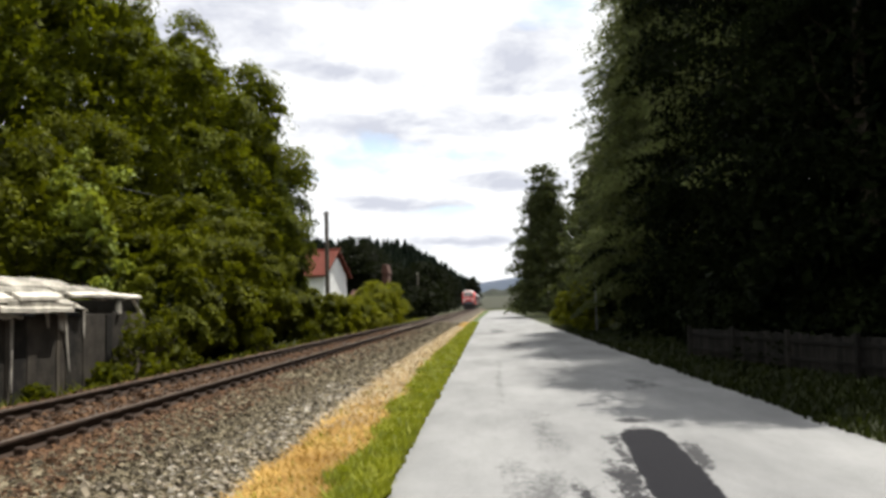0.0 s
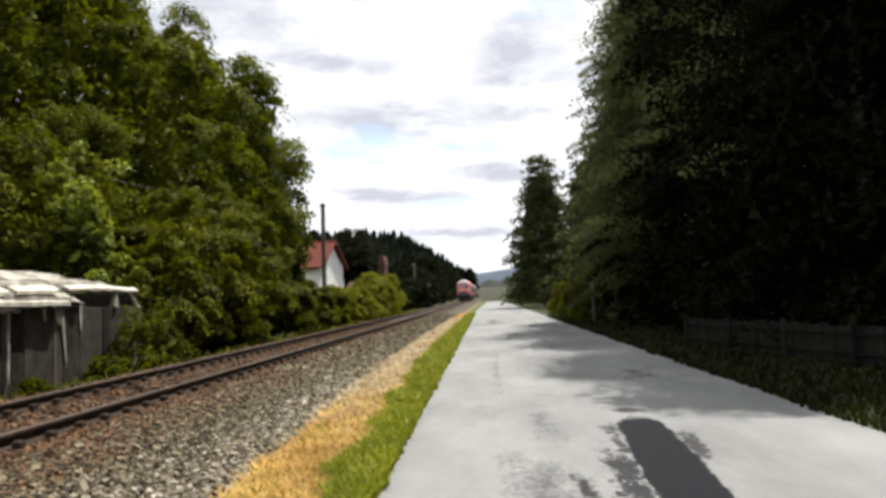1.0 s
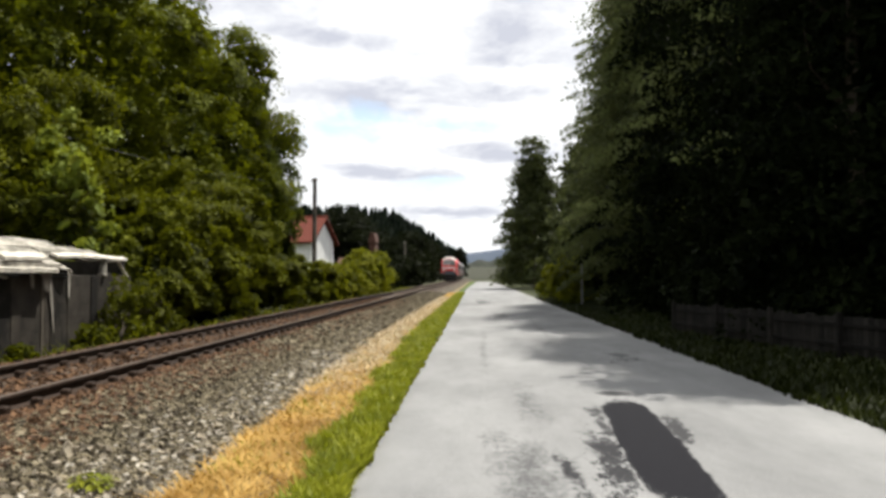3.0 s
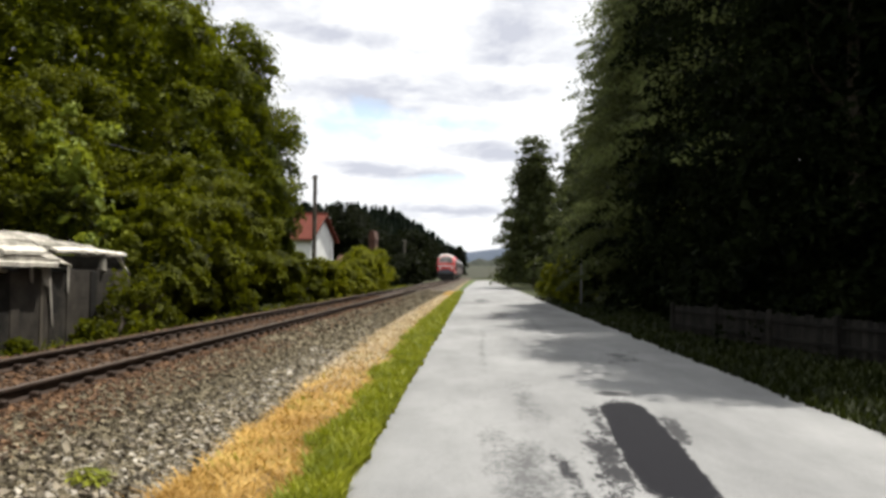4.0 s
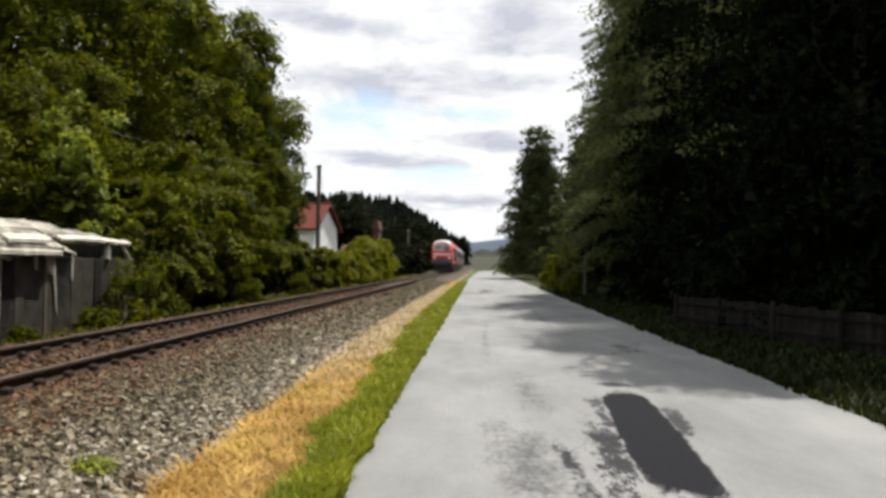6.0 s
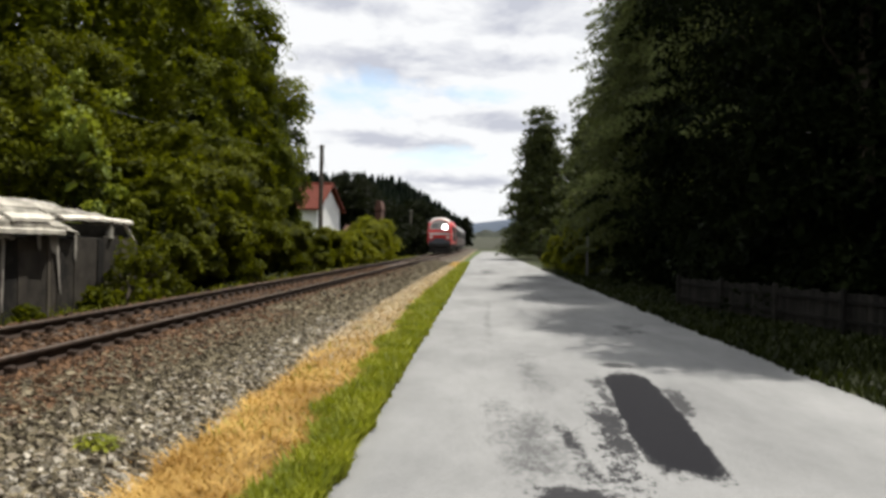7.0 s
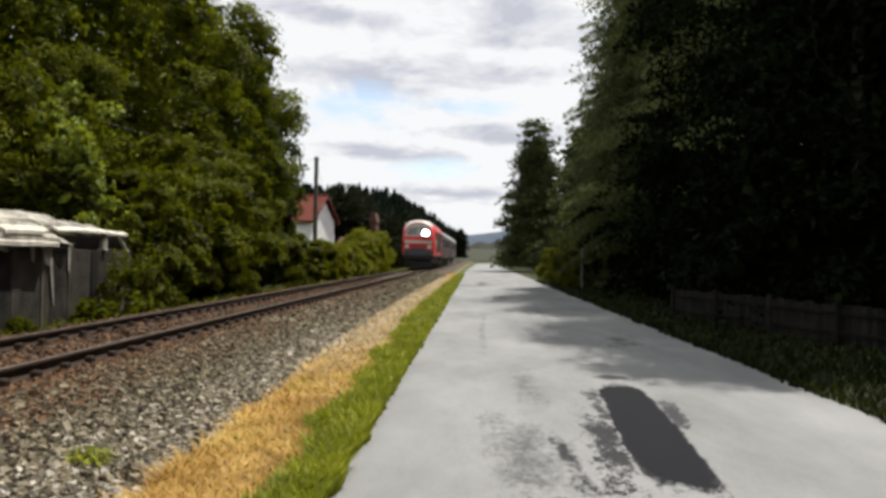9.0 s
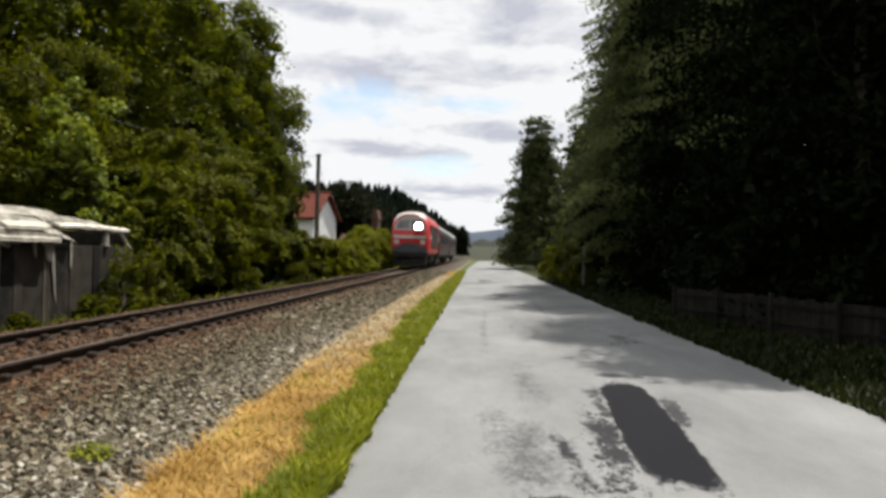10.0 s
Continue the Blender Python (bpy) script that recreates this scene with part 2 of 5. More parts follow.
# distance haze is painted in as the mountain's blue
M_MOUNT = material("far_mountain_hazed", (0.04, 0.055, 0.085), (0.06, 0.078, 0.11), 0.004, bump=0, fine=0.02)
M_FIELD = material("far_field", (0.012, 0.015, 0.007), (0.034, 0.034, 0.017), 0.05, bump=0, fine=0.3)
M_POST = material("grey_post", (0.15, 0.15, 0.145), (0.25, 0.25, 0.24), 3, bump=0.1)


def glow_material(name, colour, strength):
    m = bpy.data.materials.new(name)
    m.use_nodes = True
    p = m.node_tree.nodes["Principled BSDF"]
    p.inputs["Emission Color"].default_value, p.inputs["Emission Strength"].default_value = (*colour, 1), strength
    return m


M_LAMP = glow_material("headlamp_light", (1.0, 0.97, 0.95), 9.0)


def road_material():
    """Pale worn asphalt with dark repair patches of their own outline, and fainter ragged blotches farther on."""
    m = bpy.data.materials.new("worn_asphalt")
    m.use_nodes = True
    nt = m.node_tree
    N, L = nt.nodes.new, nt.links.new
    p = nt.nodes["Principled BSDF"]
    p.inputs["Roughness"].default_value = 0.9
    p.inputs["Specular IOR Level"].default_value = 0.1
    tc = N("ShaderNodeTexCoord")
    sep = N("ShaderNodeSeparateXYZ")
    L(tc.outputs["Object"], sep.inputs[0])

    def noise_node(scale, detail=6, rough=0.6, stretch=None):
        n = N("ShaderNodeTexNoise")
        n.inputs["Scale"].default_value, n.inputs["Detail"].default_value, n.inputs["Roughness"].default_value = scale, detail, rough
        if stretch:
            mp = N("ShaderNodeMapping"); mp.inputs["Scale"].default_value = stretch
            L(tc.outputs["Object"], mp.inputs[0]); L(mp.outputs[0], n.inputs["Vector"])
        else:
            L(tc.outputs["Object"], n.inputs["Vector"])
        return n.outputs["Fac"]

    def op(kind, a, b=None, c=None):
        q = N("ShaderNodeMath"); q.operation = kind
        for i, v in enumerate((a, b, c)):
            if v is None:
                continue
            if isinstance(v, (int, float)):
                q.inputs[i].default_value = v
            else:
                L(v, q.inputs[i])
        return q.outputs[0]

    def ramp(v, a, b, lo=0.0, hi=1.0):
        q = N("ShaderNodeMapRange")
        q.inputs["From Min"].default_value, q.inputs["From Max"].default_value = a, b
        q.inputs["To Min"].default_value, q.inputs["To Max"].default_value = lo, hi
        L(v, q.inputs["Value"])
        return q.outputs[0]

    X, Y = sep.outputs[0], sep.outputs[1]
    wob = noise_node(2.2, 7, 0.7, (1.0, 0.4, 1.0))
    fineN = noise_node(17, 9, 0.8, (1.0, 0.45, 1.0))

    def blot(x, y, half_x, half_y, slope, ragged, solid, soft=0.07, depth=1.0):
        """A long patch: 1 inside, falling off over its edge; ragged by noise."""
        u = op("DIVIDE", op("SUBTRACT", op("SUBTRACT", X, x), op("MULTIPLY", op("SUBTRACT", Y, y), slope)), half_x)
        v = op("DIVIDE", op("SUBTRACT", Y, y), half_y)
        d = op("SUBTRACT", 1.0, op("POWER", op("ADD", op("POWER", op("ABSOLUTE", u), 4.0), op("POWER", op("ABSOLUTE", v), 4.0)), 0.25))
        d = op("ADD", d, op("MULTIPLY", op("SUBTRACT", wob, 0.5), ragged))
        d = op("ADD", d, op("MULTIPLY", op("SUBTRACT", fineN, 0.5), ragged * 1.2))
        return ramp(d, solid, solid + soft, 0.0, depth)

    masks = [
        blot(1.66, 8.7, 0.345, 2.95, 0.060, 0.5, 0.10),
        blot(1.86, 11.95, 0.30, 0.32, 0.0, 1.4, 0.30, 0.2, 0.8),
        blot(0.48, 7.4, 0.40, 1.8, -0.03, 2.8, 0.10, 0.9, 0.62),
        blot(0.76, 7.2, 0.12, 1.5, -0.04, 3.0, 0.20, 0.5, 0.9),
        blot(0.66, 11.3, 0.24, 2.4, 0.0, 3.0, 0.25, 0.9, 0.5),
        blot(0.62, 5.35, 0.36, 0.72, 0.0, 1.2, 0.18, 0.15, 0.9),
        blot(1.16, 7.7, 0.26, 2.6, 0.06, 3.2, 0.45, 0.25, 0.9),
        blot(1.36, 9.6, 0.16, 2.0, 0.05, 2.4, 0.42, 0.25, 0.8),
        blot(2.06, 9.2, 0.17, 1.5, 0.10, 2.0, 0.36, 0.2, 0.8),
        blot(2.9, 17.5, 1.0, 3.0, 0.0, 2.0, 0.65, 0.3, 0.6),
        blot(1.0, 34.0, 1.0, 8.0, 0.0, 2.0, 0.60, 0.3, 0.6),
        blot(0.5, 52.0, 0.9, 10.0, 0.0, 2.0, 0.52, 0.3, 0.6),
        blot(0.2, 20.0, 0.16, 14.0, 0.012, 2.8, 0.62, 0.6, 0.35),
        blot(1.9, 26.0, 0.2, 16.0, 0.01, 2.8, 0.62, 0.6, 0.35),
    ]
    q = masks[0]
    for k in masks[1:]:
        q = op("MAXIMUM", q, k)
    base = N("ShaderNodeValToRGB")
    base.color_ramp.elements[0].position, base.color_ramp.elements[1].position = 0.36, 0.64
    base.color_ramp.elements[0].color, base.color_ramp.elements[1].color = (0.145, 0.147, 0.149, 1), (0.276, 0.278, 0.278, 1)
    big = noise_node(0.5, 8, 0.65, (1.0, 0.35, 1.0))
    grain = noise_node(60, 4, 0.7)
    L(op("ADD", op("MULTIPLY", big, 0.65), op("MULTIPLY", grain, 0.35)), base.inputs[0])
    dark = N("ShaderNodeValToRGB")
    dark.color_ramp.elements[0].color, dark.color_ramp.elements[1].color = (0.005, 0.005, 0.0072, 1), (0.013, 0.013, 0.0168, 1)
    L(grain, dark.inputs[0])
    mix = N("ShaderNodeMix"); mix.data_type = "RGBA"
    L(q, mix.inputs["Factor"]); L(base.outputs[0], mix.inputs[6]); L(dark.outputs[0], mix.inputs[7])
    L(mix.outputs[2], p.inputs["Base Color"])
    b = N("ShaderNodeBump"); b.inputs["Strength"].default_value, b.inputs["Distance"].default_value = 0.35, 0.01
    L(grain, b.inputs["Height"]); L(b.outputs[0], p.inputs["Normal"])
    return m


M_ROAD = road_material()


# ---- mesh helpers ----
def link_mesh(name, me, mat, parent=None, label=""):
    ob = new(name, me)
    if mat and not me.materials:
        me.materials.append(mat)
    ob.parent = parent
    if label:
        tagged(ob, label)
    return ob


def part(name, bm, mat, parent, label="", smooth=False):
    me = bpy.data.meshes.new(name)
    bmesh.ops.recalc_face_normals(bm, faces=bm.faces)
    bm.to_mesh(me)
    bm.free()
    if smooth:
        me.polygons.foreach_set("use_smooth", [True] * len(me.polygons))
    return link_mesh(name, me, mat, parent, label)


def raw_mesh(name, verts, faces_n, smooth=False):
    """verts (n,3), faces as an (m,k) array."""
    me = bpy.data.meshes.new(name)
    v = np.asarray(verts, dtype=np.float32)
    f = np.asarray(faces_n, dtype=np.int32)
    me.vertices.add(len(v)); me.vertices.foreach_set("co", v.ravel())
    me.loops.add(f.size); me.loops.foreach_set("vertex_index", f.ravel())
    me.polygons.add(len(f))
    me.polygons.foreach_set("loop_start", np.arange(0, f.size, f.shape[1], dtype=np.int32))
    me.polygons.foreach_set("use_smooth", np.full(len(f), smooth))
    me.update(calc_edges=True)
    return me


def box(bm, x0, y0, z0, x1, y1, z1, bevel=0.0):
    r = bmesh.ops.create_cube(bm, size=1.0, matrix=Matrix.LocRotScale(((x0 + x1) / 2, (y0 + y1) / 2, (z0 + z1) / 2), None, (x1 - x0, y1 - y0, z1 - z0)))
    if bevel:
        edges = {e for v in r["verts"] for e in v.link_edges}
        bmesh.ops.bevel(bm, geom=list(edges), offset=bevel, segments=1, affect="EDGES")
    return bm


def tube(bm, a, b, r0, r1, n=8):
    a, b = Vector(a), Vector(b)
    q = (b - a).to_track_quat("Z", "Y")
    rings = []
    for c, r in ((a, r0), (b, r1)):
        rings.append([bm.verts.new(c + q @ Vector((r * math.cos(k * math.tau / n), r * math.sin(k * math.tau / n), 0))) for k in range(n)])
    for k in range(n):
        bm.faces.new((rings[0][k], rings[0][(k + 1) % n], rings[1][(k + 1) % n], rings[1][k]))
    bm.faces.new(rings[0][::-1]); bm.faces.new(rings[1])
    return bm


def grid_mesh(name, xs, ys, height, mat, kind_label, smooth=True):
    X, Y = np.meshgrid(np.asarray(xs, float), np.asarray(ys, float))
    Z = height(X, Y)
    v = np.stack([X, Y, Z], -1).reshape(-1, 3)
    nx, ny = len(xs), len(ys)
    i = (np.arange(ny - 1)[:, None] * nx + np.arange(nx - 1)[None]).ravel()
    f = np.stack([i, i + 1, i + nx + 1, i + nx], -1)
    ob = link_mesh(name, raw_mesh(name, v, f, smooth), mat)
    tagged(ob, kind_label, name.split("_")[0], kind="structure")
    return ob


def ss(a, b, x):
    t = np.clip((x - a) / (b - a), 0, 1)
    return t * t * (3 - 2 * t)


# ---- the large structure ----
TRACK_X, TRACK_SLOPE, RAIL_TOP = -5.38, 0.006, 0.42


def track_x(y):
    return TRACK_X + TRACK_SLOPE * y


def ground_height(X, Y):
    bank = -0.14 * ss(-6.6, -8.2, X - TRACK_SLOPE * Y) * ss(400, 250, Y)
    rise = 0.0145 * np.clip(Y - 270, 0, 600)
    verge = 0.05 * ss(4.6, 6.0, X)
    return -0.06 + bank + rise + verge + 0.03 * np.sin(X * 1.7 + Y * 0.9) * ss(5.0, 7.0, np.abs(X + 1))


def build_ground():
    xs = np.concatenate([[-3000, -1500, -700, -300, -150, -80, -50], np.arange(-36, 36.1, 0.75), [50, 80, 150, 300, 700, 1500, 3000]])
    ys = np.concatenate([[-1500, -500, -150, -60, -30], np.arange(-15, 60, 1.0), np.arange(60, 300, 8.0), np.arange(300, 900, 50), [1200, 2000, 3500]])
    grid_mesh("ground", xs, ys, ground_height, M_GROUND, "grassy soil beside the road and the railway")
    ob = grid_mesh("field", np.linspace(-30, 60, 20), np.linspace(275, 860, 30), lambda X, Y: ground_height(X, Y) + 0.15, M_FIELD, "pale green meadow rising behind the road's end")


def build_road():
    """Straight to its bend, then to the right, behind the trees."""
    left, right = -0.93, 4.22
    drift = lambda y: left + 1.1 * float(ss(85, 190, y))
    pts = [(drift(y), right, y) for y in np.concatenate([np.arange(-40, 60, 1.0), np.arange(60, 196, 6.0)])]
    top = []
    for l, r, y in pts:
        wob = 0.05 * noise.noise(Vector((0, y * 0.7, 0))) + 0.04 * noise.noise(Vector((3, y * 2.3, 0)))
        wob2 = 0.10 * noise.noise(Vector((9, y * 0.5, 0)))
        top.append((l + wob, y, 0.0)); top.append(((l + r) / 2, y, 0.03)); top.append((r + wob2, y, 0.0))
    cx, cy = right + 14, 195
    for k in range(1, 13):
        a = radians(180 - k * 7.5)
        for rad in (cx - drift(cy), cx - (left + right) / 2, cx - right):
            top.append((cx + rad * math.cos(a), cy + rad * math.sin(a), 0.0))
    for rad in (cx - drift(cy), cx - (left + right) / 2, cx - right):
        top.append((80, cy + rad, 0.0))
    n = len(top) // 3
    bm = bmesh.new()
    vs = [bm.verts.new(v) for v in top]
    bl = [bm.verts.new((v[0], v[1], -0.12)) for v in top]
    for k in range(n - 1):
        for c in (0, 1):
            a = 3 * k + c
            bm.faces.new((vs[a], vs[a + 1], vs[a + 4], vs[a + 3]))
        bm.faces.new((vs[3 * k], vs[3 * k + 3], bl[3 * k + 3], bl[3 * k]))
        bm.faces.new((vs[3 * k + 2], bl[3 * k + 2], bl[3 * k + 5], vs[3 * k + 5]))
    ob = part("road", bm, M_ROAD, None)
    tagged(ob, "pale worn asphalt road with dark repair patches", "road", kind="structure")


def bed_profile(u):
    """Height of the ballast over the track's middle line, u metres to the right of it."""
    return np.interp(u, [-4.6, -3.2, -2.6, -1.5, -0.9, 0.9, 1.5, 2.3, 3.1, 3.4], [-0.20, -0.13, 0.02, 0.28, 0.25, 0.25, 0.27, 0.15, 0.02, -0.02])


def build_track():
    ys = np.concatenate([np.arange(-30, 40, 0.5), np.arange(40, 320, 4)])
    us = np.array([-4.6, -3.9, -3.2, -2.6, -2.0, -1.5, -1.2, -0.9, -0.5, 0, 0.5, 0.9, 1.2, 1.5, 1.9, 2.3, 2.7, 3.1, 3.4])
    rng = np.random.default_rng(4)
    V = np.array([[track_x(y) + u, y, bed_profile(u) + (rng.random() - 0.5) * 0.03] for y in ys for u in us])
    n = len(us)
    i = (np.arange(len(ys) - 1)[:, None] * n + np.arange(n - 1)[None]).ravel()
    me = raw_mesh("ballast_bed", V, np.stack([i, i + 1, i + n + 1, i + n], -1), True)
    me.materials.append(M_BALLAST); me.materials.append(M_DUST)
    col = np.tile(np.arange(n - 1), len(ys) - 1)
    me.polygons.foreach_set("material_index", (col <= 13).astype(np.int32))
    ob = link_mesh("ballast_bed", me, None)
    tagged(ob, "gravel bed of the railway, rusty brown round the rails", "track bed", kind="structure")
    # the rails
    prof = [(-0.075, 0.0), (0.075, 0.0), (0.075, 0.02), (0.012, 0.045), (0.012, 0.115), (0.036, 0.13), (0.036, 0.155), (0.026, 0.165), (-0.026, 0.165), (-0.036, 0.155), (-0.036, 0.13), (-0.012, 0.115), (-0.012, 0.045), (-0.075, 0.02)]
    for side in (-0.752, 0.752):
        bm = bmesh.new()
        a = [bm.verts.new((track_x(-30) + side + px, -30, RAIL_TOP - 0.165 + pz)) for px, pz in prof]
        b = [bm.verts.new((track_x(320) + side + px, 320, RAIL_TOP - 0.165 + pz)) for px, pz in prof]
        k = len(prof)
        for q in range(k):
            bm.faces.new((a[q], a[(q + 1) % k], b[(q + 1) % k], b[q]))
        bm.faces.new(a); bm.faces.new(b)
        r = part("rail", bm, M_RAIL, None)
        r.data.materials.append(M_RAILHEAD)
        for f in r.data.polygons:
            if f.normal.z > 0.9 and f.center.z > RAIL_TOP - 0.01:
                f.material_index = 1
        tagged(r, "rusty brown steel rail with a dull worn head", "rail", "rails of the track", "structure")


# ---- plants ----
def leaf_quads(centres, normals, size, rng, aspect=0.55):
    """One pointed leaf a centre: a four-cornered blade."""
    n = len(centres)
    nrm = normals / (np.linalg.norm(normals, axis=1, keepdims=True) + 1e-9)
    t = rng.normal(size=(n, 3))
    t -= nrm * (t * nrm).sum(1, keepdims=True)
    t /= np.linalg.norm(t, axis=1, keepdims=True) + 1e-9
    b = np.cross(nrm, t)
    s = size * rng.uniform(0.6, 1.3, size=(n, 1))
    v = np.stack([centres - t * s * 0.5, centres + b * s * aspect * 0.5, centres + t * s * 0.5, centres - b * s * aspect * 0.5], 1)
    v[:, 1] += nrm * s * 0.08
    v[:, 3] += nrm * s * 0.08
    return v.reshape(-1, 3)


CROWNS = {}


def crown_mesh(key, clumps, leaves, size, shape, clump_r, flat, droop, seed, mat, rough=0.6, core=1500, tiers=0, boughs=None):
    """A crown 1 m in radius and 1 m high, of boughs of leaves. shape(h) gives the radius at a height 0..1; sizes are in those units in z and xy."""
    if key in CROWNS:
        return CROWNS[key]
    rng = np.random.default_rng(seed)
    h = rng.uniform(0.0, 1.0, clumps) ** 0.9
    if tiers:
        h = np.clip((np.round(h * tiers) + rng.uniform(-0.22, 0.22, clumps)) / tiers, 0.0, 1.0)
    ang = rng.uniform(0, math.tau, clumps)
    lump = np.array([noise.noise(Vector((math.cos(a) * 1.3, math.sin(a) * 1.6, hh * 4.0 + seed))) for a, hh in zip(ang, h)])
    rad = shape(h) * (0.95 + rough * lump) * np.sqrt(rng.uniform(0.22, 1.0, clumps)) * rng.uniform(0.85, 1.12, clumps)
    h = h * (1 + 0.35 * rough * rng.uniform(-0.6, 0.6, clumps))
    c = np.stack([rad * np.cos(ang), rad * np.sin(ang), h], -1)
    out = np.stack([np.cos(ang), np.sin(ang), np.zeros(clumps)], -1)
    face = out * 0.2
    if boughs:
        # clumps gather on the upper and outer sides of a few great boughs, with dark gaps between
        nb, bx, bz = boughs
        hb = rng.uniform(0.02, 0.97, nb) ** 0.9
        ab = (np.arange(nb) * 2.39996 + rng.uniform(-0.5, 0.5, nb)) % math.tau
        rb = shape(hb) * rng.uniform(0.66, 0.98, nb)
        pick = rng.integers(0, nb, clumps)
        d = rng.normal(size=(clumps, 3))
        d += np.stack([np.cos(ab[pick]), np.sin(ab[pick]), np.full(clumps, 1.15)], -1) * 0.9
        d /= np.linalg.norm(d, axis=1, keepdims=True)
        grow = (rng.uniform(0.65, 1.3, nb)[pick] * rng.uniform(0.8, 1.08, clumps))[:, None]
        c = np.stack([rb * np.cos(ab), rb * np.sin(ab), hb], -1)[pick] + d * np.array([bx, bx, bz]) * grow
        c[:, 2] = np.clip(c[:, 2], 0.01, 1.12)
        out = np.stack([d[:, 0], d[:, 1], np.zeros(clumps)], -1)
        out /= np.linalg.norm(out, axis=1, keepdims=True) + 1e-6
        face = d * 0.9
    sx, sz = clump_r
    scale = rng.uniform(0.6, 1.35, clumps)
    idx = np.repeat(np.arange(clumps), leaves)
    m = len(idx)
    d = rng.normal(size=(m, 3))
    d /= np.linalg.norm(d, axis=1, keepdims=True)
    d *= (rng.uniform(0, 1, (m, 1)) ** 0.45)
    side = np.cross(out, (0, 0, 1.0))
    along = (d[:, :1] * out[idx] * sx * 1.25 + d[:, 1:2] * side[idx] * sx) * scale[idx, None]
    pos = c[idx] + along
    pos[:, 2] += d[:, 2] * sz * flat * scale[idx] - droop * np.abs(d[:, 0]) * sz * scale[idx] * (d[:, 0] > 0)
    nrm = d * (0.5 if boughs else 0.95) + face[idx] + np.array([0, 0, 0.45]) + rng.normal(size=(m, 3)) * 0.4
    # the inner leaves, large and close, that shut the view through the crown
    k = core
    hc = rng.uniform(0.04, 0.93, k)
    ac = rng.uniform(0, math.tau, k)
    rc = shape(hc) * (0.74 if tiers else 0.66) * np.sqrt(rng.uniform(0.35, 1.0, k))
    inner = np.stack([rc * np.cos(ac), rc * np.sin(ac), hc], -1)
    sizes = np.concatenate([np.ones(m), np.full(k, 2.0)])
    pos = np.concatenate([pos, inner]); nrm = np.concatenate([nrm, rng.normal(size=(k, 3))])
    CROWNS[key] = (pos, nrm, sizes, size, mat)
    return CROWNS[key]


def crown_object(parent, key, spec, r, height, base, label=""):
    """A crown mesh of real size from a unit one; alike ones share a mesh."""
    name = (key, round(r, 2), round(height, 2))
    if name not in CROWNS:
        pos, nrm, sizes, size, mat = crown_mesh(key, **spec)
        P = pos * np.array([r, r, height])
        me = raw_mesh("crown", leaf_quads(P, nrm, size * sizes[:, None], np.random.default_rng(3)), np.arange(len(P) * 4).reshape(-1, 4))
        me.materials.append(mat)
        CROWNS[name] = me
    ob = link_mesh("crown", CROWNS[name], None, parent, label)
    ob.location = (0, 0, base)
    return ob


def trunk_bm(height, r, seed, reach, limbs=7, lean=0.2):
    rng = random.Random(seed)
    bm = bmesh.new()
    pts = [Vector((0, 0, -0.3))]
    for k in range(1, 6):
        pts.append(Vector((rng.uniform(-lean, lean), rng.uniform(-lean, lean), height * 0.85 * k / 5)))
    for k in range(5):
        tube(bm, pts[k], pts[k + 1], r * (1 - k * 0.18), r * (1 - (k + 1) * 0.18), 8)
    for k in range(limbs):
        h = height * rng.uniform(0.2, 0.7)
        a = rng.uniform(0, math.tau)
        ln = reach * rng.uniform(0.3, 0.55)
        s = Vector((0, 0, h))
        e = s + Vector((math.cos(a) * ln, math.sin(a) * ln, ln * 0.7))
        tube(bm, s, e, r * 0.35, r * 0.12, 6)
        tube(bm, e, e + Vector((math.cos(a + 0.5) * ln * 0.5, math.sin(a + 0.5) * ln * 0.5, ln * 0.4)), r * 0.12, r * 0.04, 5)
    return bm


def dome(h):
    return np.sqrt(np.clip(1 - (2 * h - 0.85) ** 2 / 1.35, 0.02, 1)) * 1.0


def bushy(h):
    return np.sqrt(np.clip(1 - h ** 2.2, 0.03, 1))


def overhung(h):
    return bushy(h) * (0.34 + 0.66 * ss(0, 0.55, h))


def rounded(h):
    return bushy(h) * (0.62 + 0.38 * ss(0, 0.35, h))


def cone(h):
    return np.clip(1.02 - h, 0.03, 1) ** 0.8


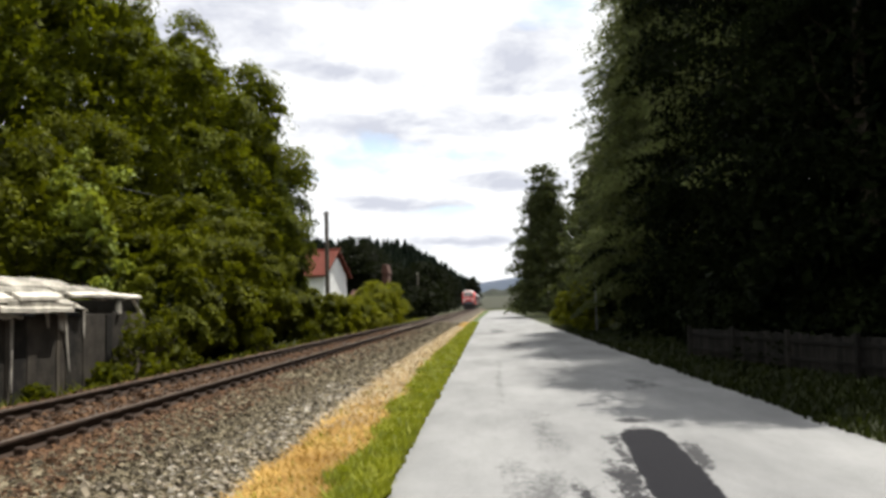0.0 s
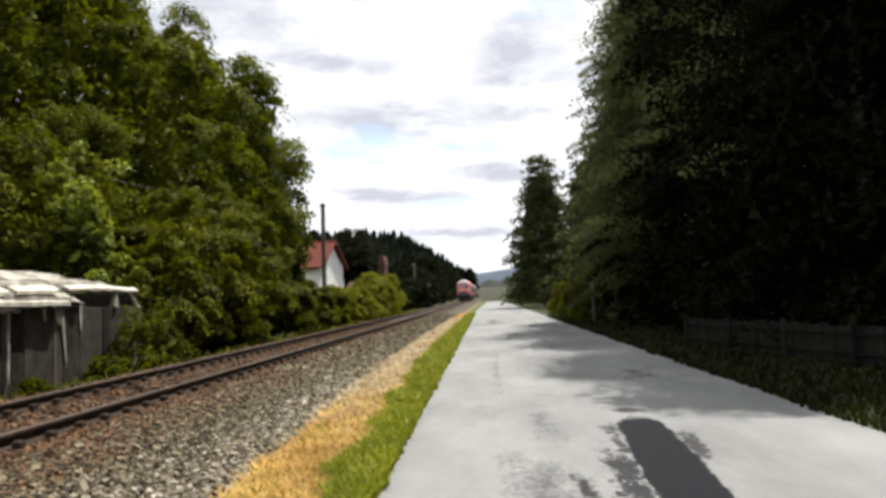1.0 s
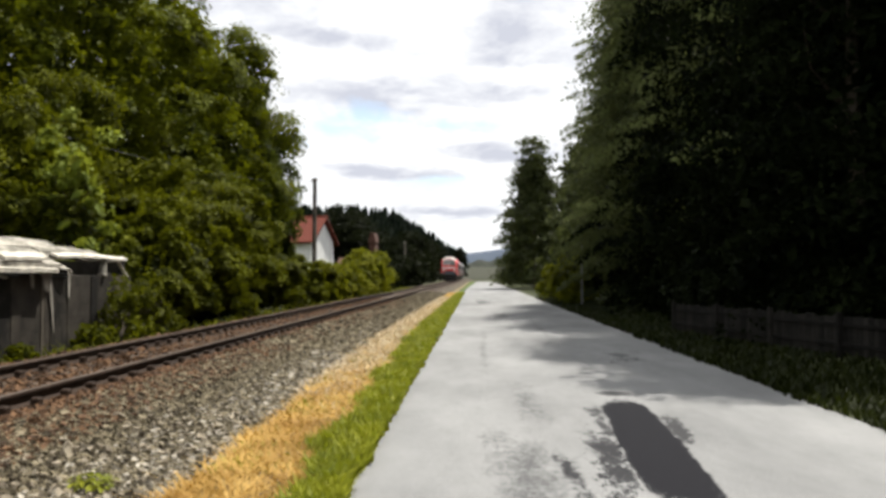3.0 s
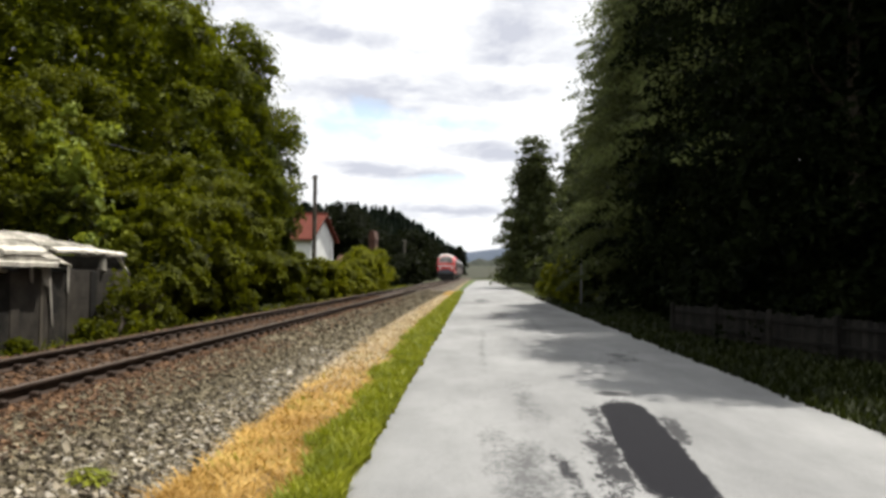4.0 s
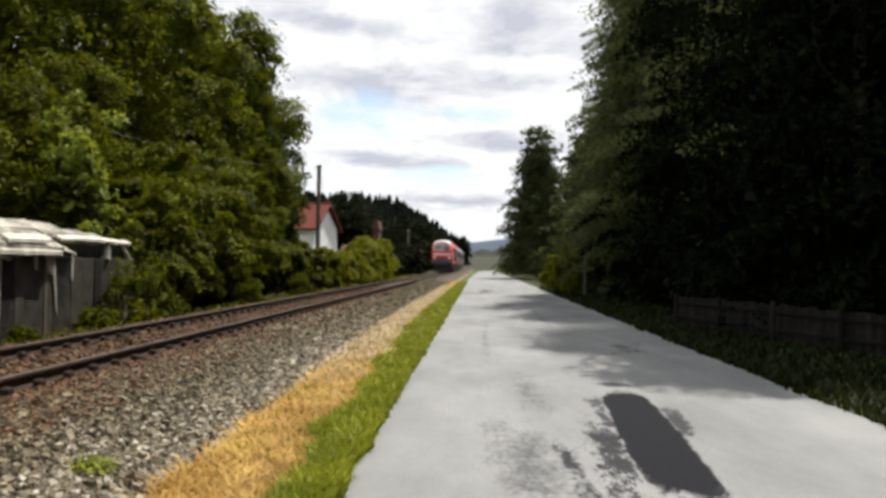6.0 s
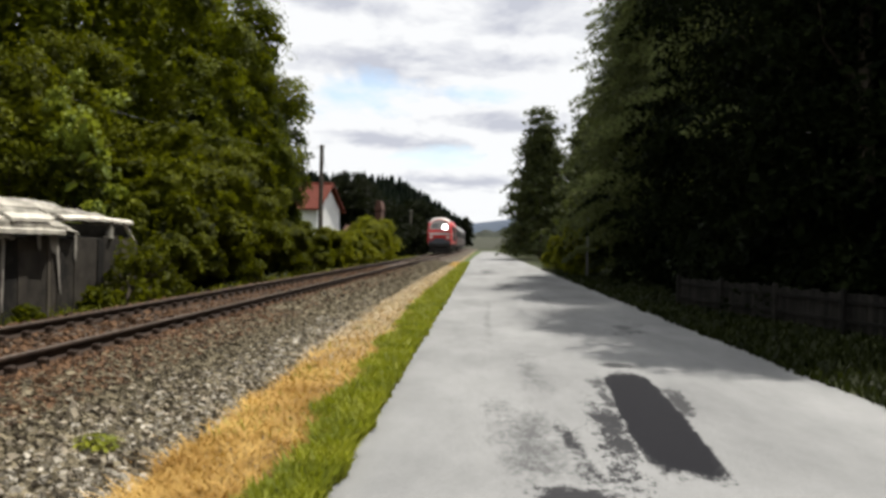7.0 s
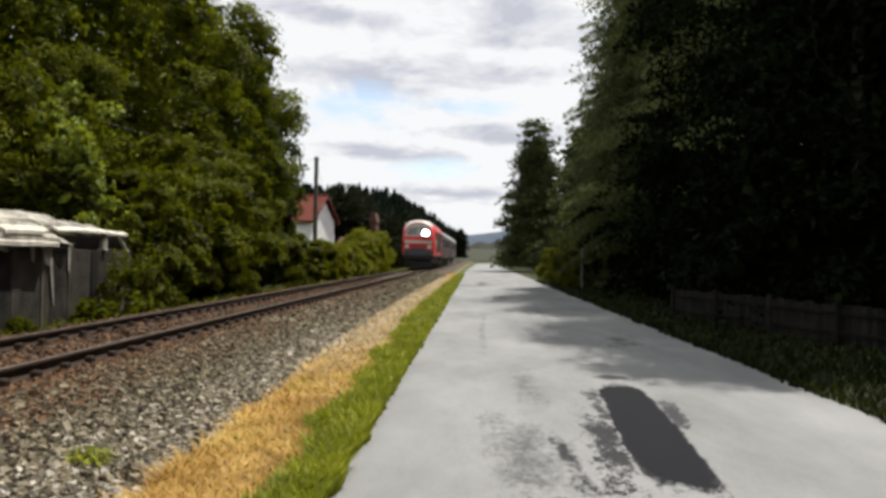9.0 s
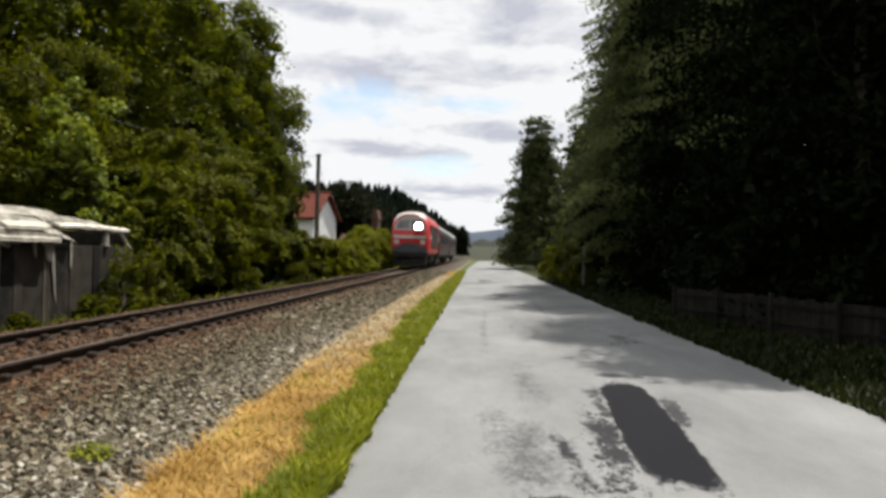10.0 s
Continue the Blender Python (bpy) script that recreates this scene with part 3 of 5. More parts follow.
SPECS = {
    "leafy_a": dict(clumps=520, leaves=95, size=0.27, shape=rounded, clump_r=(0.10, 0.038), flat=0.8, droop=0.5, seed=1, mat=M_LEAF_CROWN, core=6000, boughs=(46, 0.27, 0.083)),
    "leafy_b": dict(clumps=520, leaves=95, size=0.27, shape=rounded, clump_r=(0.10, 0.038), flat=0.8, droop=0.4, seed=2, mat=M_LEAF_CROWN, core=6000, boughs=(42, 0.28, 0.087)),
    "leafy_c": dict(clumps=240, leaves=150, size=0.32, shape=dome, clump_r=(0.15, 0.075), flat=0.75, droop=0.5, seed=15, mat=M_LEAF_DEEP, rough=0.4, core=2500),
    "bush_a": dict(clumps=170, leaves=90, size=0.17, shape=overhung, clump_r=(0.14, 0.08), flat=0.8, droop=0.4, seed=3, mat=M_LEAF, rough=0.9, core=1800, boughs=(17, 0.34, 0.17)),
    "bush_b": dict(clumps=170, leaves=90, size=0.16, shape=overhung, clump_r=(0.14, 0.08), flat=0.8, droop=0.4, seed=4, mat=M_LEAF, rough=0.9, core=1800, boughs=(15, 0.36, 0.18)),
    "bush_pale": dict(clumps=52, leaves=55, size=0.22, shape=bushy, clump_r=(0.19, 0.06), flat=0.6, droop=0.5, seed=5, mat=M_LEAF_PALE, rough=1.3, core=120),
    "hedge": dict(clumps=260, leaves=52, size=0.17, shape=rounded, clump_r=(0.12, 0.10), flat=0.9, droop=0.2, seed=19, mat=M_LEAF_HEDGE_LIT, rough=1.0, core=1300, boughs=(40, 0.24, 0.20)),
    "shrub": dict(clumps=34, leaves=26, size=0.13, shape=bushy, clump_r=(0.24, 0.18), flat=0.8, droop=0.3, seed=10, mat=M_LEAF, rough=1.3, core=60),
    "thicket": dict(clumps=110, leaves=80, size=0.26, shape=bushy, clump_r=(0.26, 0.16), flat=0.8, droop=0.4, seed=13, mat=M_LEAF_SHADED, rough=0.6),
    "dark_a": dict(clumps=280, leaves=140, size=0.21, shape=lambda h: np.clip(1.05 - h, 0.03, 1) ** 0.45, clump_r=(0.30, 0.022), flat=0.6, droop=2.6, seed=6, mat=M_LEAF_SHADED, rough=0.6, core=6500, tiers=9),
    "dark_b": dict(clumps=280, leaves=140, size=0.21, shape=lambda h: np.clip(1.05 - h, 0.03, 1) ** 0.5, clump_r=(0.30, 0.022), flat=0.6, droop=2.6, seed=7, mat=M_LEAF_SHADED, rough=0.6, core=6500, tiers=9),
    "dark_c": dict(clumps=280, leaves=120, size=0.24, shape=lambda h: np.clip(1.05 - h, 0.03, 1) ** 0.5, clump_r=(0.28, 0.025), flat=0.6, droop=2.2, seed=17, mat=M_LEAF_EDGE_LIT, rough=0.7, core=4500, tiers=9),
    "boughs": dict(clumps=62, leaves=330, size=0.17, shape=lambda h: 1.02 * np.clip(1.05 - h, 0.03, 1) ** 0.5, clump_r=(0.36, 0.017), flat=1.0, droop=2.4, seed=23, mat=M_LEAF_BOUGH_LIT, rough=0.3, core=0),
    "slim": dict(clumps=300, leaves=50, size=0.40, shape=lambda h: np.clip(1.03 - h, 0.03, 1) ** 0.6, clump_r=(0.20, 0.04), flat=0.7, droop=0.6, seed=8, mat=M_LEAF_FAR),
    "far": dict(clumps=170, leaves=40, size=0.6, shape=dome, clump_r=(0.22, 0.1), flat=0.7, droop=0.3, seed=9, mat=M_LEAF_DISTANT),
}


def tree(key, x, y, height, r, rot=0, base=None, name="tree", label="", group="", z=0.0, trunk_r=0.22):
    t = new(name)
    t.matrix_basis = pose(x, y, z, 0, 0, rot)
    base = height * 0.12 if base is None else base
    part("trunk", trunk_bm(height, trunk_r, hash_int(x, y), r), M_BARK, t)
    crown_object(t, key, SPECS[key], r, height - base, base)
    tagged(t, label, "bush" if name == "bush" else "tree", group)
    return t


def hash_int(x, y):
    return int(abs(x * 131 + y * 17)) + 1


def bush(key, x, y, height, r, rot=0, label="dense sunlit green bush beside the railway"):
    low = x < 0
    return tree(key, x, y, height + (0.33 if low else 0), r, rot, height * 0.08 if low and height > 3 else 0.05, "bush", label, "bushes along the track" if low else "bushes at the road's edge", -0.19 if low else 0.0, 0.06)


def build_left_plants():
    big = "tall leafy tree with a broad sunlit crown behind the bushes"
    g = "tall trees behind the bushes"
    for k, (x, y, h, r) in enumerate(((-17.6, 50, 17.7, 6.7), (-17.8, 40, 17, 6.6), (-20, 32, 22, 6.0), (-25, 66, 20, 7), (-28, 48, 26, 7), (-17.5, 22.5, 12, 4.2), (-28, 34, 26, 7))):
        tree(("leafy_a", "leafy_b")[k % 2], x, y, h, r, k * 57, h * 0.06, "tree", big, g, -0.15)
    tree("leafy_c", -16.9, 61, 15.8, 5.0, 40, 2.6, "tree", "tall dark green tree at the end of the sunlit row", g, -0.15)
    tree("leafy_c", -16.2, 68, 10.5, 2.3, 75, 0.8, "tree", "dark green tree beside the white house", g, -0.15)
    # this tree and the next are unseen, added to cut the sky's fill light
    tree("leafy_c", -17.0, 3, 18.0, 5.4, 140, 1.2, "tree", "tall dark green tree at the end of the sunlit row", g, -0.15)
    tree("leafy_c", -18.0, -9, 18.0, 5.4, 240, 1.2, "tree", "tall dark green tree at the end of the sunlit row", g, -0.15)
    for k, (x, y, h, r) in enumerate(((-10.0, 26.2, 3.4, 2.0), (-9.9, 29.7, 4.6, 2.4), (-9.6, 33.5, 4.3, 2.3), (-10.8, 37.5, 4.0, 2.0), (-10.2, 42, 3.5, 1.8), (-9.4, 46.5, 2.1, 1.7), (-14.5, 31, 7.5, 3.2), (-14.6, 38, 7.4, 3.2), (-13.4, 25, 6.0, 2.4), (-15.6, 45, 6.0, 2.6),
                                      (-9.0, 51, 1.9, 1.7), (-8.9, 55, 1.8, 1.7), (-8.8, 59.5, 1.8, 1.8), (-8.8, 64, 2.0, 1.9), (-8.8, 69, 2.6, 2.1), (-8.9, 74, 3.0, 2.2), (-9.6, 80, 3.2, 2.3), (-10.3, 87, 3.2, 2.5), (-10.8, 95, 3.4, 2.8), (-11.2, 104, 3.8, 3.0), (-13.7, 21.0, 5.2, 2.2), (-14.0, 16.5, 7.5, 3.0), (-9.0, 24.9, 2.4, 1.3), (-15.5, 11, 8, 3))):
        if 50 < y < 84:
            bush("hedge", x, y, h, r, k * 83, "hedge bush along the railway, leaves coloured as sunlit")
        elif y > 84:
            bush("thicket", x, y, h, r, k * 83, "dark green bush beyond the bright hedge")
        else:
            bush(("bush_a", "bush_b")[k % 2], x, y, h, r, k * 83)
    bush("bush_pale", -11.3, 24.7, 5.2, 1.6, 20, "bush with large pale green leaves beside the lean-to")
    for k, (x, y, h, r) in enumerate(((-8.45, 22.7, 1.2, 0.8), (-8.4, 20.9, 1.15, 0.75), (-8.4, 19.4, 0.25, 0.6), (-8.35, 16.2, 0.08, 0.35), (-8.5, 23.6, 1.2, 0.8), (-7.9, 40, 0.7, 0.7), (-7.9, 31, 0.6, 0.7))):
        bush("shrub", x, y, h, r, k * 50, "loose low shrub growing beside the far rail")
    # dark bushes added to stand for the shade under the front row
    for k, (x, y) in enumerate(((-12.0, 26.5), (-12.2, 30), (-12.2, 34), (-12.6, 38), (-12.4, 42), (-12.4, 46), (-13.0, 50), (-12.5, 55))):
        tree("thicket", x, y, 2.6, 2.2, k * 59, 0.05, "bush", "dark filler bush, added for the shade behind the sunlit bushes", "undergrowth behind the bushes", -0.19, 0.05)
    for k, (x, y, h, r) in enumerate(((-10.5, 114, 3.4, 3.5), (-18.5, 128, 8, 4), (-10.5, 128, 3.8, 4), (-12, 150, 6, 5), (-13, 175, 9, 6), (-12, 205, 8, 6), (-22, 150, 12, 6), (-34, 110, 12, 5), (-30, 120, 14, 7), (-5.4, 332, 10.5, 2.8), (-24, 180, 12, 7))):
        tree("far", x, y, h, r, k * 40, h * 0.05, "tree", "distant dark green tree behind the railway", "distant trees", 0.1)


def build_right_plants():
    lab = "tall tree with drooping boughs beside the road, light and shade coloured in"
    g = "dark trees along the road"
    # those at y 6, -5 and -17 are unseen, added to dim the sky light
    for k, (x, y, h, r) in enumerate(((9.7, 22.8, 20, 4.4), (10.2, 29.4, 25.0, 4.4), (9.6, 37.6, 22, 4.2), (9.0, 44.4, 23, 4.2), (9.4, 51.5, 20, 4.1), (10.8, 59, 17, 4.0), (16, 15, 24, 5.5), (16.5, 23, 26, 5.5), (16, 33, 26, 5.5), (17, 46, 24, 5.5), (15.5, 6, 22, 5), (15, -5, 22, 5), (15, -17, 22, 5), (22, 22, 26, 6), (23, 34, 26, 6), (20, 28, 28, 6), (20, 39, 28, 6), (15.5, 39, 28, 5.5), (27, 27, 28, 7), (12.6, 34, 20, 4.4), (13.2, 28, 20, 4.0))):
        # k 3 to 5 wear the lit leaf colour, the others the shaded one
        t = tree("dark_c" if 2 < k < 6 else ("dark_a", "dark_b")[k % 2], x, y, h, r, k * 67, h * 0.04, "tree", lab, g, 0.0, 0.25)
        # the fringe paints lit boughs onto the crowns
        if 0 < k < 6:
            boughs = crown_object(t, "boughs", SPECS["boughs"], r, h * 0.80, h * 0.20, "drooping fringe coloured as lit boughs")
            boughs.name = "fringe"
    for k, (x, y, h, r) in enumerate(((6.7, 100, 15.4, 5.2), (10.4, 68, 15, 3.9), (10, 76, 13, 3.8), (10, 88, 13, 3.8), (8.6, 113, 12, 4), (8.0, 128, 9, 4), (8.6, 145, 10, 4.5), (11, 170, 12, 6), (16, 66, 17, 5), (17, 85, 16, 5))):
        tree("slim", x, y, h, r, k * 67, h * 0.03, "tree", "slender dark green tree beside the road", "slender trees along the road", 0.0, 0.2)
    for k, (x, y, h, r) in enumerate(((5.0, 58, 0.9, 0.9), (5.6, 52, 2.6, 1.1), (5.2, 48, 0.6, 0.6), (6.0, 66, 2.0, 1.2), (6.5, 53, 2.4, 1.0))):
        bush("shrub" if h < 1 else "hedge", x, y, h, r, k * 71, "small sunlit bush at the road's edge")
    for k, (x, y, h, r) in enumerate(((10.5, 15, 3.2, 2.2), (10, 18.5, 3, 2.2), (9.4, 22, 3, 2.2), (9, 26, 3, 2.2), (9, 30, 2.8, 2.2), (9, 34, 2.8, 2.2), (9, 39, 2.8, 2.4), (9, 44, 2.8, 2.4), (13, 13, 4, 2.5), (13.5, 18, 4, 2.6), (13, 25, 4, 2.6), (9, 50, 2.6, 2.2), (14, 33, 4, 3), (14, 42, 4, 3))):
        tree("thicket", x, y, h, r, k * 71, 0.05, "bush", "undergrowth beneath the tall trees, shade put into its leaf colour", "undergrowth under the trees", -0.02, 0.05)


def build_far_woods():
    """A wooded hill behind the houses, with a jagged line of spruces; one mesh of hill and one of trees."""
    xs, ys = np.linspace(-420, 60, 70), np.linspace(300, 640, 40)

    def hill(X, Y):
        crest = np.interp(X, [-300, -80, -53, -36, -22, -11, -2], [24, 27, 25, 22, 15, 6.5, 0])
        return ground_height(X, Y) - 1 + crest * ss(300, 400, Y) * (0.97 + 0.05 * np.sin(X * 0.11))
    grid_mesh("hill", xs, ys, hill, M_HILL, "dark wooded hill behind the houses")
    rng = np.random.default_rng(11)
    V, F = [], []
    n = 2600
    X = rng.uniform(-250, -6, n); Y = rng.uniform(310, 470, n)
    Z = hill(X, Y)
    H = rng.uniform(4, 9, n)
    for k in range(n):
        if Z[k] < ground_height(X[k], Y[k]) + 1 and rng.random() < 0.5:
            continue
        for tier in range(3):
            zb, zt = Z[k] + H[k] * (0.1 + 0.27 * tier), Z[k] + H[k] * (0.5 + 0.25 * tier)
            rr = H[k] * (0.26 - 0.07 * tier)
            o = len(V)
            a0 = rng.uniform(0, 6)
            for q in range(6):
                a = a0 + q * math.tau / 6
                V.append((X[k] + rr * math.cos(a) * rng.uniform(0.7, 1.2), Y[k] + rr * math.sin(a), zb + rng.uniform(-0.3, 0.3)))
            V.append((X[k], Y[k], zt))
            for q in range(6):
                F.append((o + q, o + (q + 1) % 6, o + 6))
    me = raw_mesh("spruce_wood", V, F)
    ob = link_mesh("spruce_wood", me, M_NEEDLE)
    tagged(ob, "dark spruce wood along the crest of the hill", "wood", kind="stuff")
    xs, ys = np.linspace(-400, 500, 500), np.linspace(870, 960, 10)
    grid_mesh("woodland", xs, ys, lambda X, Y: ground_height(X, Y) - 1 + ss(870, 930, Y) * (7 + 2 * np.sin(X * 0.05) + 1.4 * np.sin(X * 0.31) + 1.2 * np.sin(X * 0.83 + Y * 0.2)), M_HILL, "dark strip of woodland behind the meadow")
    xs, ys = np.linspace(-1500, 1500, 60), np.linspace(2300, 3000, 14)
    grid_mesh("mountain", xs, ys, lambda X, Y: -10 + ss(2300, 2600, Y) * (70 + 40 * ss(-150, 450, X) + 12 * np.sin(X * 0.004)), M_MOUNT, "hazy blue mountain ridge on the horizon")


# ---- the train ----
def loft(bm, rings):
    """Rings of points of equal number, closed round; ends are filled row by row."""
    rows = [[bm.verts.new(p) for p in ring] for ring in rings]
    n = len(rows[0])
    for a, b in zip(rows, rows[1:]):
        for k in range(n):
            bm.faces.new((a[k], a[(k + 1) % n], b[(k + 1) % n], b[k]))
    for row in (rows[0], rows[-1]):
        for k in range(n // 2 - 1):
            bm.faces.new((row[k], row[k + 1], row[n - 2 - k], row[n - 1 - k]))
    return bm


def car_ring(y, hw, z0, z1, zr, rake=0.0, rake_from=2.45):
    """A car body's cross-section, up its right side and down its left."""
    right = [(hw * 0.97, z0), (hw, z0 + 0.25), (hw, rake_from), (hw * 0.985, z1)]
    for a in (20, 42, 62, 80):
        right.append((hw * 0.985 * math.cos(radians(a)) ** 0.8, z1 + (zr - z1) * math.sin(radians(a))))
    pts = [(x, y + rake * max(0.0, z - rake_from), z) for x, z in right]
    return pts + [(-x, yy, z) for x, yy, z in reversed(pts)]


def bogie(parent, y, wheelbase, axles):
    b = part("bogie", box(bmesh.new(), -1.1, y - wheelbase / 2 - 0.7, 0.45, 1.1, y + wheelbase / 2 + 0.7, 0.95, 0.06), M_UNDER, parent)
    for k in range(axles):
        yy = y - wheelbase / 2 + wheelbase * k / max(1, axles - 1)
        for sx in (-0.75, 0.75):
            part("wheel", tube(bmesh.new(), (sx - 0.07, yy, 0.5), (sx + 0.07, yy, 0.5), 0.5, 0.5, 18), M_RAIL, b)
    return b


def build_locomotive():
    t = new("locomotive")
    tagged(t, "red diesel locomotive with a pale band and a lit headlamp", "locomotive", "cars of the train")
    L = 16.0
    body = bmesh.new()
    loft(body, [car_ring(0.0, 1.30, 1.15, 2.72, 4.04, 0.36), car_ring(0.35, 1.40, 1.15, 2.9, 4.2, 0.34), car_ring(1.4, 1.43, 1.15, 3.35, 4.26), car_ring(L - 1.4, 1.43, 1.15, 3.35, 4.26), car_ring(L, 1.3, 1.15, 3.3, 4.05)])
    part("body", body, M_RED, t)
    # a grey roof shell a little proud of the body
    roof = bmesh.new()
    rings = []
    for y, hw, z1, zr, rk in ((-0.02, 1.30, 2.72, 4.05, 0.36), (0.36, 1.40, 2.9, 4.21, 0.34), (1.5, 1.43, 3.35, 4.27, 0), (L - 1.4, 1.43, 3.35, 4.27, 0), (L - 0.1, 1.3, 3.3, 4.06, 0)):
        ring = [((hw * 0.99) * math.cos(radians(a)) ** 0.8 + 0.012, z1 + 0.012 + (zr - z1) * math.sin(radians(a))) for a in (38, 48, 58, 70, 83)]
        pts = [(x, y + rk * max(0, z - 2.45), z) for x, z in ring]
        rings.append(pts + [(-x, yy, z) for x, yy, z in reversed(pts)])
    rows = [[roof.verts.new(p) for p in r] for r in rings]
    for a, b in zip(rows, rows[1:]):
        for k in range(len(a) - 1):
            roof.faces.new((a[k], a[k + 1], b[k + 1], b[k]))
    part("roof", roof, M_CABGREY, t, "grey roof")
    front = lambda z: 0.36 * max(0.0, z - 2.45)

    def panel(name, ps, depth, mat, label="", parent=t):
        """A flat piece on the raked front, of any outline (x, z)."""
        bm = bmesh.new()
        a = [bm.verts.new((x, front(z) - depth, z)) for x, z in ps]
        b = [bm.verts.new((x, front(z) + 0.05, z)) for x, z in ps]
        bm.faces.new(a); bm.faces.new(b)
        n = len(ps)
        for k in range(n):
            bm.faces.new((a[k], a[(k + 1) % n], b[(k + 1) % n], b[k]))
        return part(name, bm, mat, parent, label)

    def plate(name, x0, x1, z0, z1, depth, mat, label=""):
        return panel(name, [(x0, z0), (x1, z0), (x1, z1), (x0, z1)], depth, mat, label)
    arch = [(math.copysign(abs(math.cos(radians(a))) ** 0.8, math.cos(radians(a))) * 1.17, 2.84 + 1.12 * math.sin(radians(a))) for a in range(0, 181, 15)]
    panel("cab_front", arch, 0.010, M_CABGREY, "grey window surround under a rounded brow")
    for sx in (-1, 1):
        panel("windscreen", [(sx * x, z) for x, z in ((0.07, 2.95), (1.03, 2.95), (1.0, 3.18), (0.86, 3.45), (0.70, 3.58), (0.07, 3.64))], 0.022, M_WINDSCREEN, "windscreen coloured pale for its reflection")
    plate("wiper", -0.75, -0.71, 2.95, 3.5, 0.03, M_UNDER)
    plate("wiper", 0.71, 0.75, 2.95, 3.5, 0.03, M_UNDER)
    plate("band", -1.20, 1.20, 2.22, 2.46, 0.012, M_LIGHTGREY, "light grey band")
    for sx in (-0.98, 0.98):
        plate("light_panel", sx - 0.18, sx + 0.18, 1.78, 2.10, 0.010, M_LIGHTGREY, "light grey lamp panel")
        lamp = part("lower_lamp", tube(bmesh.new(), (sx, -0.09, 1.95), (sx, 0.0, 1.95), 0.15, 0.17, 16), M_LIGHTGREY, t, "round unlit lamp")
    panel("skirt", [(-1.27, 1.15), (1.27, 1.15), (1.27, 1.58), (0.72, 1.62), (0.60, 1.84), (-0.60, 1.84), (-0.72, 1.62), (-1.27, 1.58)], 0.016, M_SKIRT, "blue-grey apron raised in the middle")
    part("buffer_beam", box(bmesh.new(), -1.3, -0.1, 0.85, 1.3, 0.3, 1.2, 0.03), M_UNDER, t)
    for sx in (-0.88, 0.88):
        b = bmesh.new()
        tube(b, (sx, -0.1, 1.02), (sx, -0.55, 1.02), 0.11, 0.09, 14)
        tube(b, (sx, -0.55, 1.02), (sx, -0.62, 1.02), 0.23, 0.23, 18)
        part("buffer", b, M_UNDER, t)
    part("coupling", box(bmesh.new(), -0.09, -0.35, 0.75, 0.09, -0.05, 1.1, 0.02), M_UNDER, t)
    plow = bmesh.new()
    loft(plow, [[(1.2, 0.1, 0.16), (1.2, 0.1, 0.7), (-1.2, 0.1, 0.7), (-1.2, 0.1, 0.16)], [(0.5, -0.25, 0.16), (0.5, -0.25, 0.6), (-0.5, -0.25, 0.6), (-0.5, -0.25, 0.16)]])
    part("rail_guard", plow, M_UNDER, t)
    for sx in (-1, 1):
        part("side_stripe", box(bmesh.new(), sx * 1.432 - 0.006, 1.5, 2.2, sx * 1.432 + 0.006, L - 1.5, 2.45), M_LIGHTGREY, t, "light grey side stripe")
        part("side_window", box(bmesh.new(), sx * 1.43 - 0.02, 1.5, 2.75, sx * 1.43 + 0.02, 2.3, 3.3, 0.01), M_GLASS, t)
        # grilles enlarged into dark panels that darken most of the red side
        for k in range(4):
            part("grille", box(bmesh.new(), sx * 1.43 - 0.02, 3.2 + k * 2.5, 1.5, sx * 1.43 + 0.02, 5.5 + k * 2.5, 3.3, 0.01), M_UNDER, t)
    part("tank", box(bmesh.new(), -1.2, 6.2, 0.4, 1.2, 9.8, 1.15, 0.1), M_UNDER, t)
    part("frame", box(bmesh.new(), -1.3, 0.2, 0.95, 1.3, L - 0.2, 1.2), M_UNDER, t)
    bogie(t, 3.3, 2.8, 2); bogie(t, L - 3.3, 2.8, 2)
    # the lit headlamp before the windscreen; an invented disc hides it till it lights
    # lens enlarged for its glare, black rim added for the dark halo
    h = part("headlamp", tube(bmesh.new(), (0.62, -0.16 + front(3.12), 3.12), (0.62, front(3.12), 3.12), 0.36, 0.40, 24), M_UNDER, t)
    part("lens", tube(bmesh.new(), (0.62, -0.185 + front(3.12), 3.12), (0.62, -0.15 + front(3.12), 3.12), 0.30, 0.30, 24), M_LAMP, h, "bright white lamp lens")
    cover = part("lens_mask", tube(bmesh.new(), (0, 0, 0.38), (0, -0.02, 0.38), 0.42, 0.42, 24), M_WINDSCREEN, t, "grey disc added to hide the lens until it lights")
    return t, cover


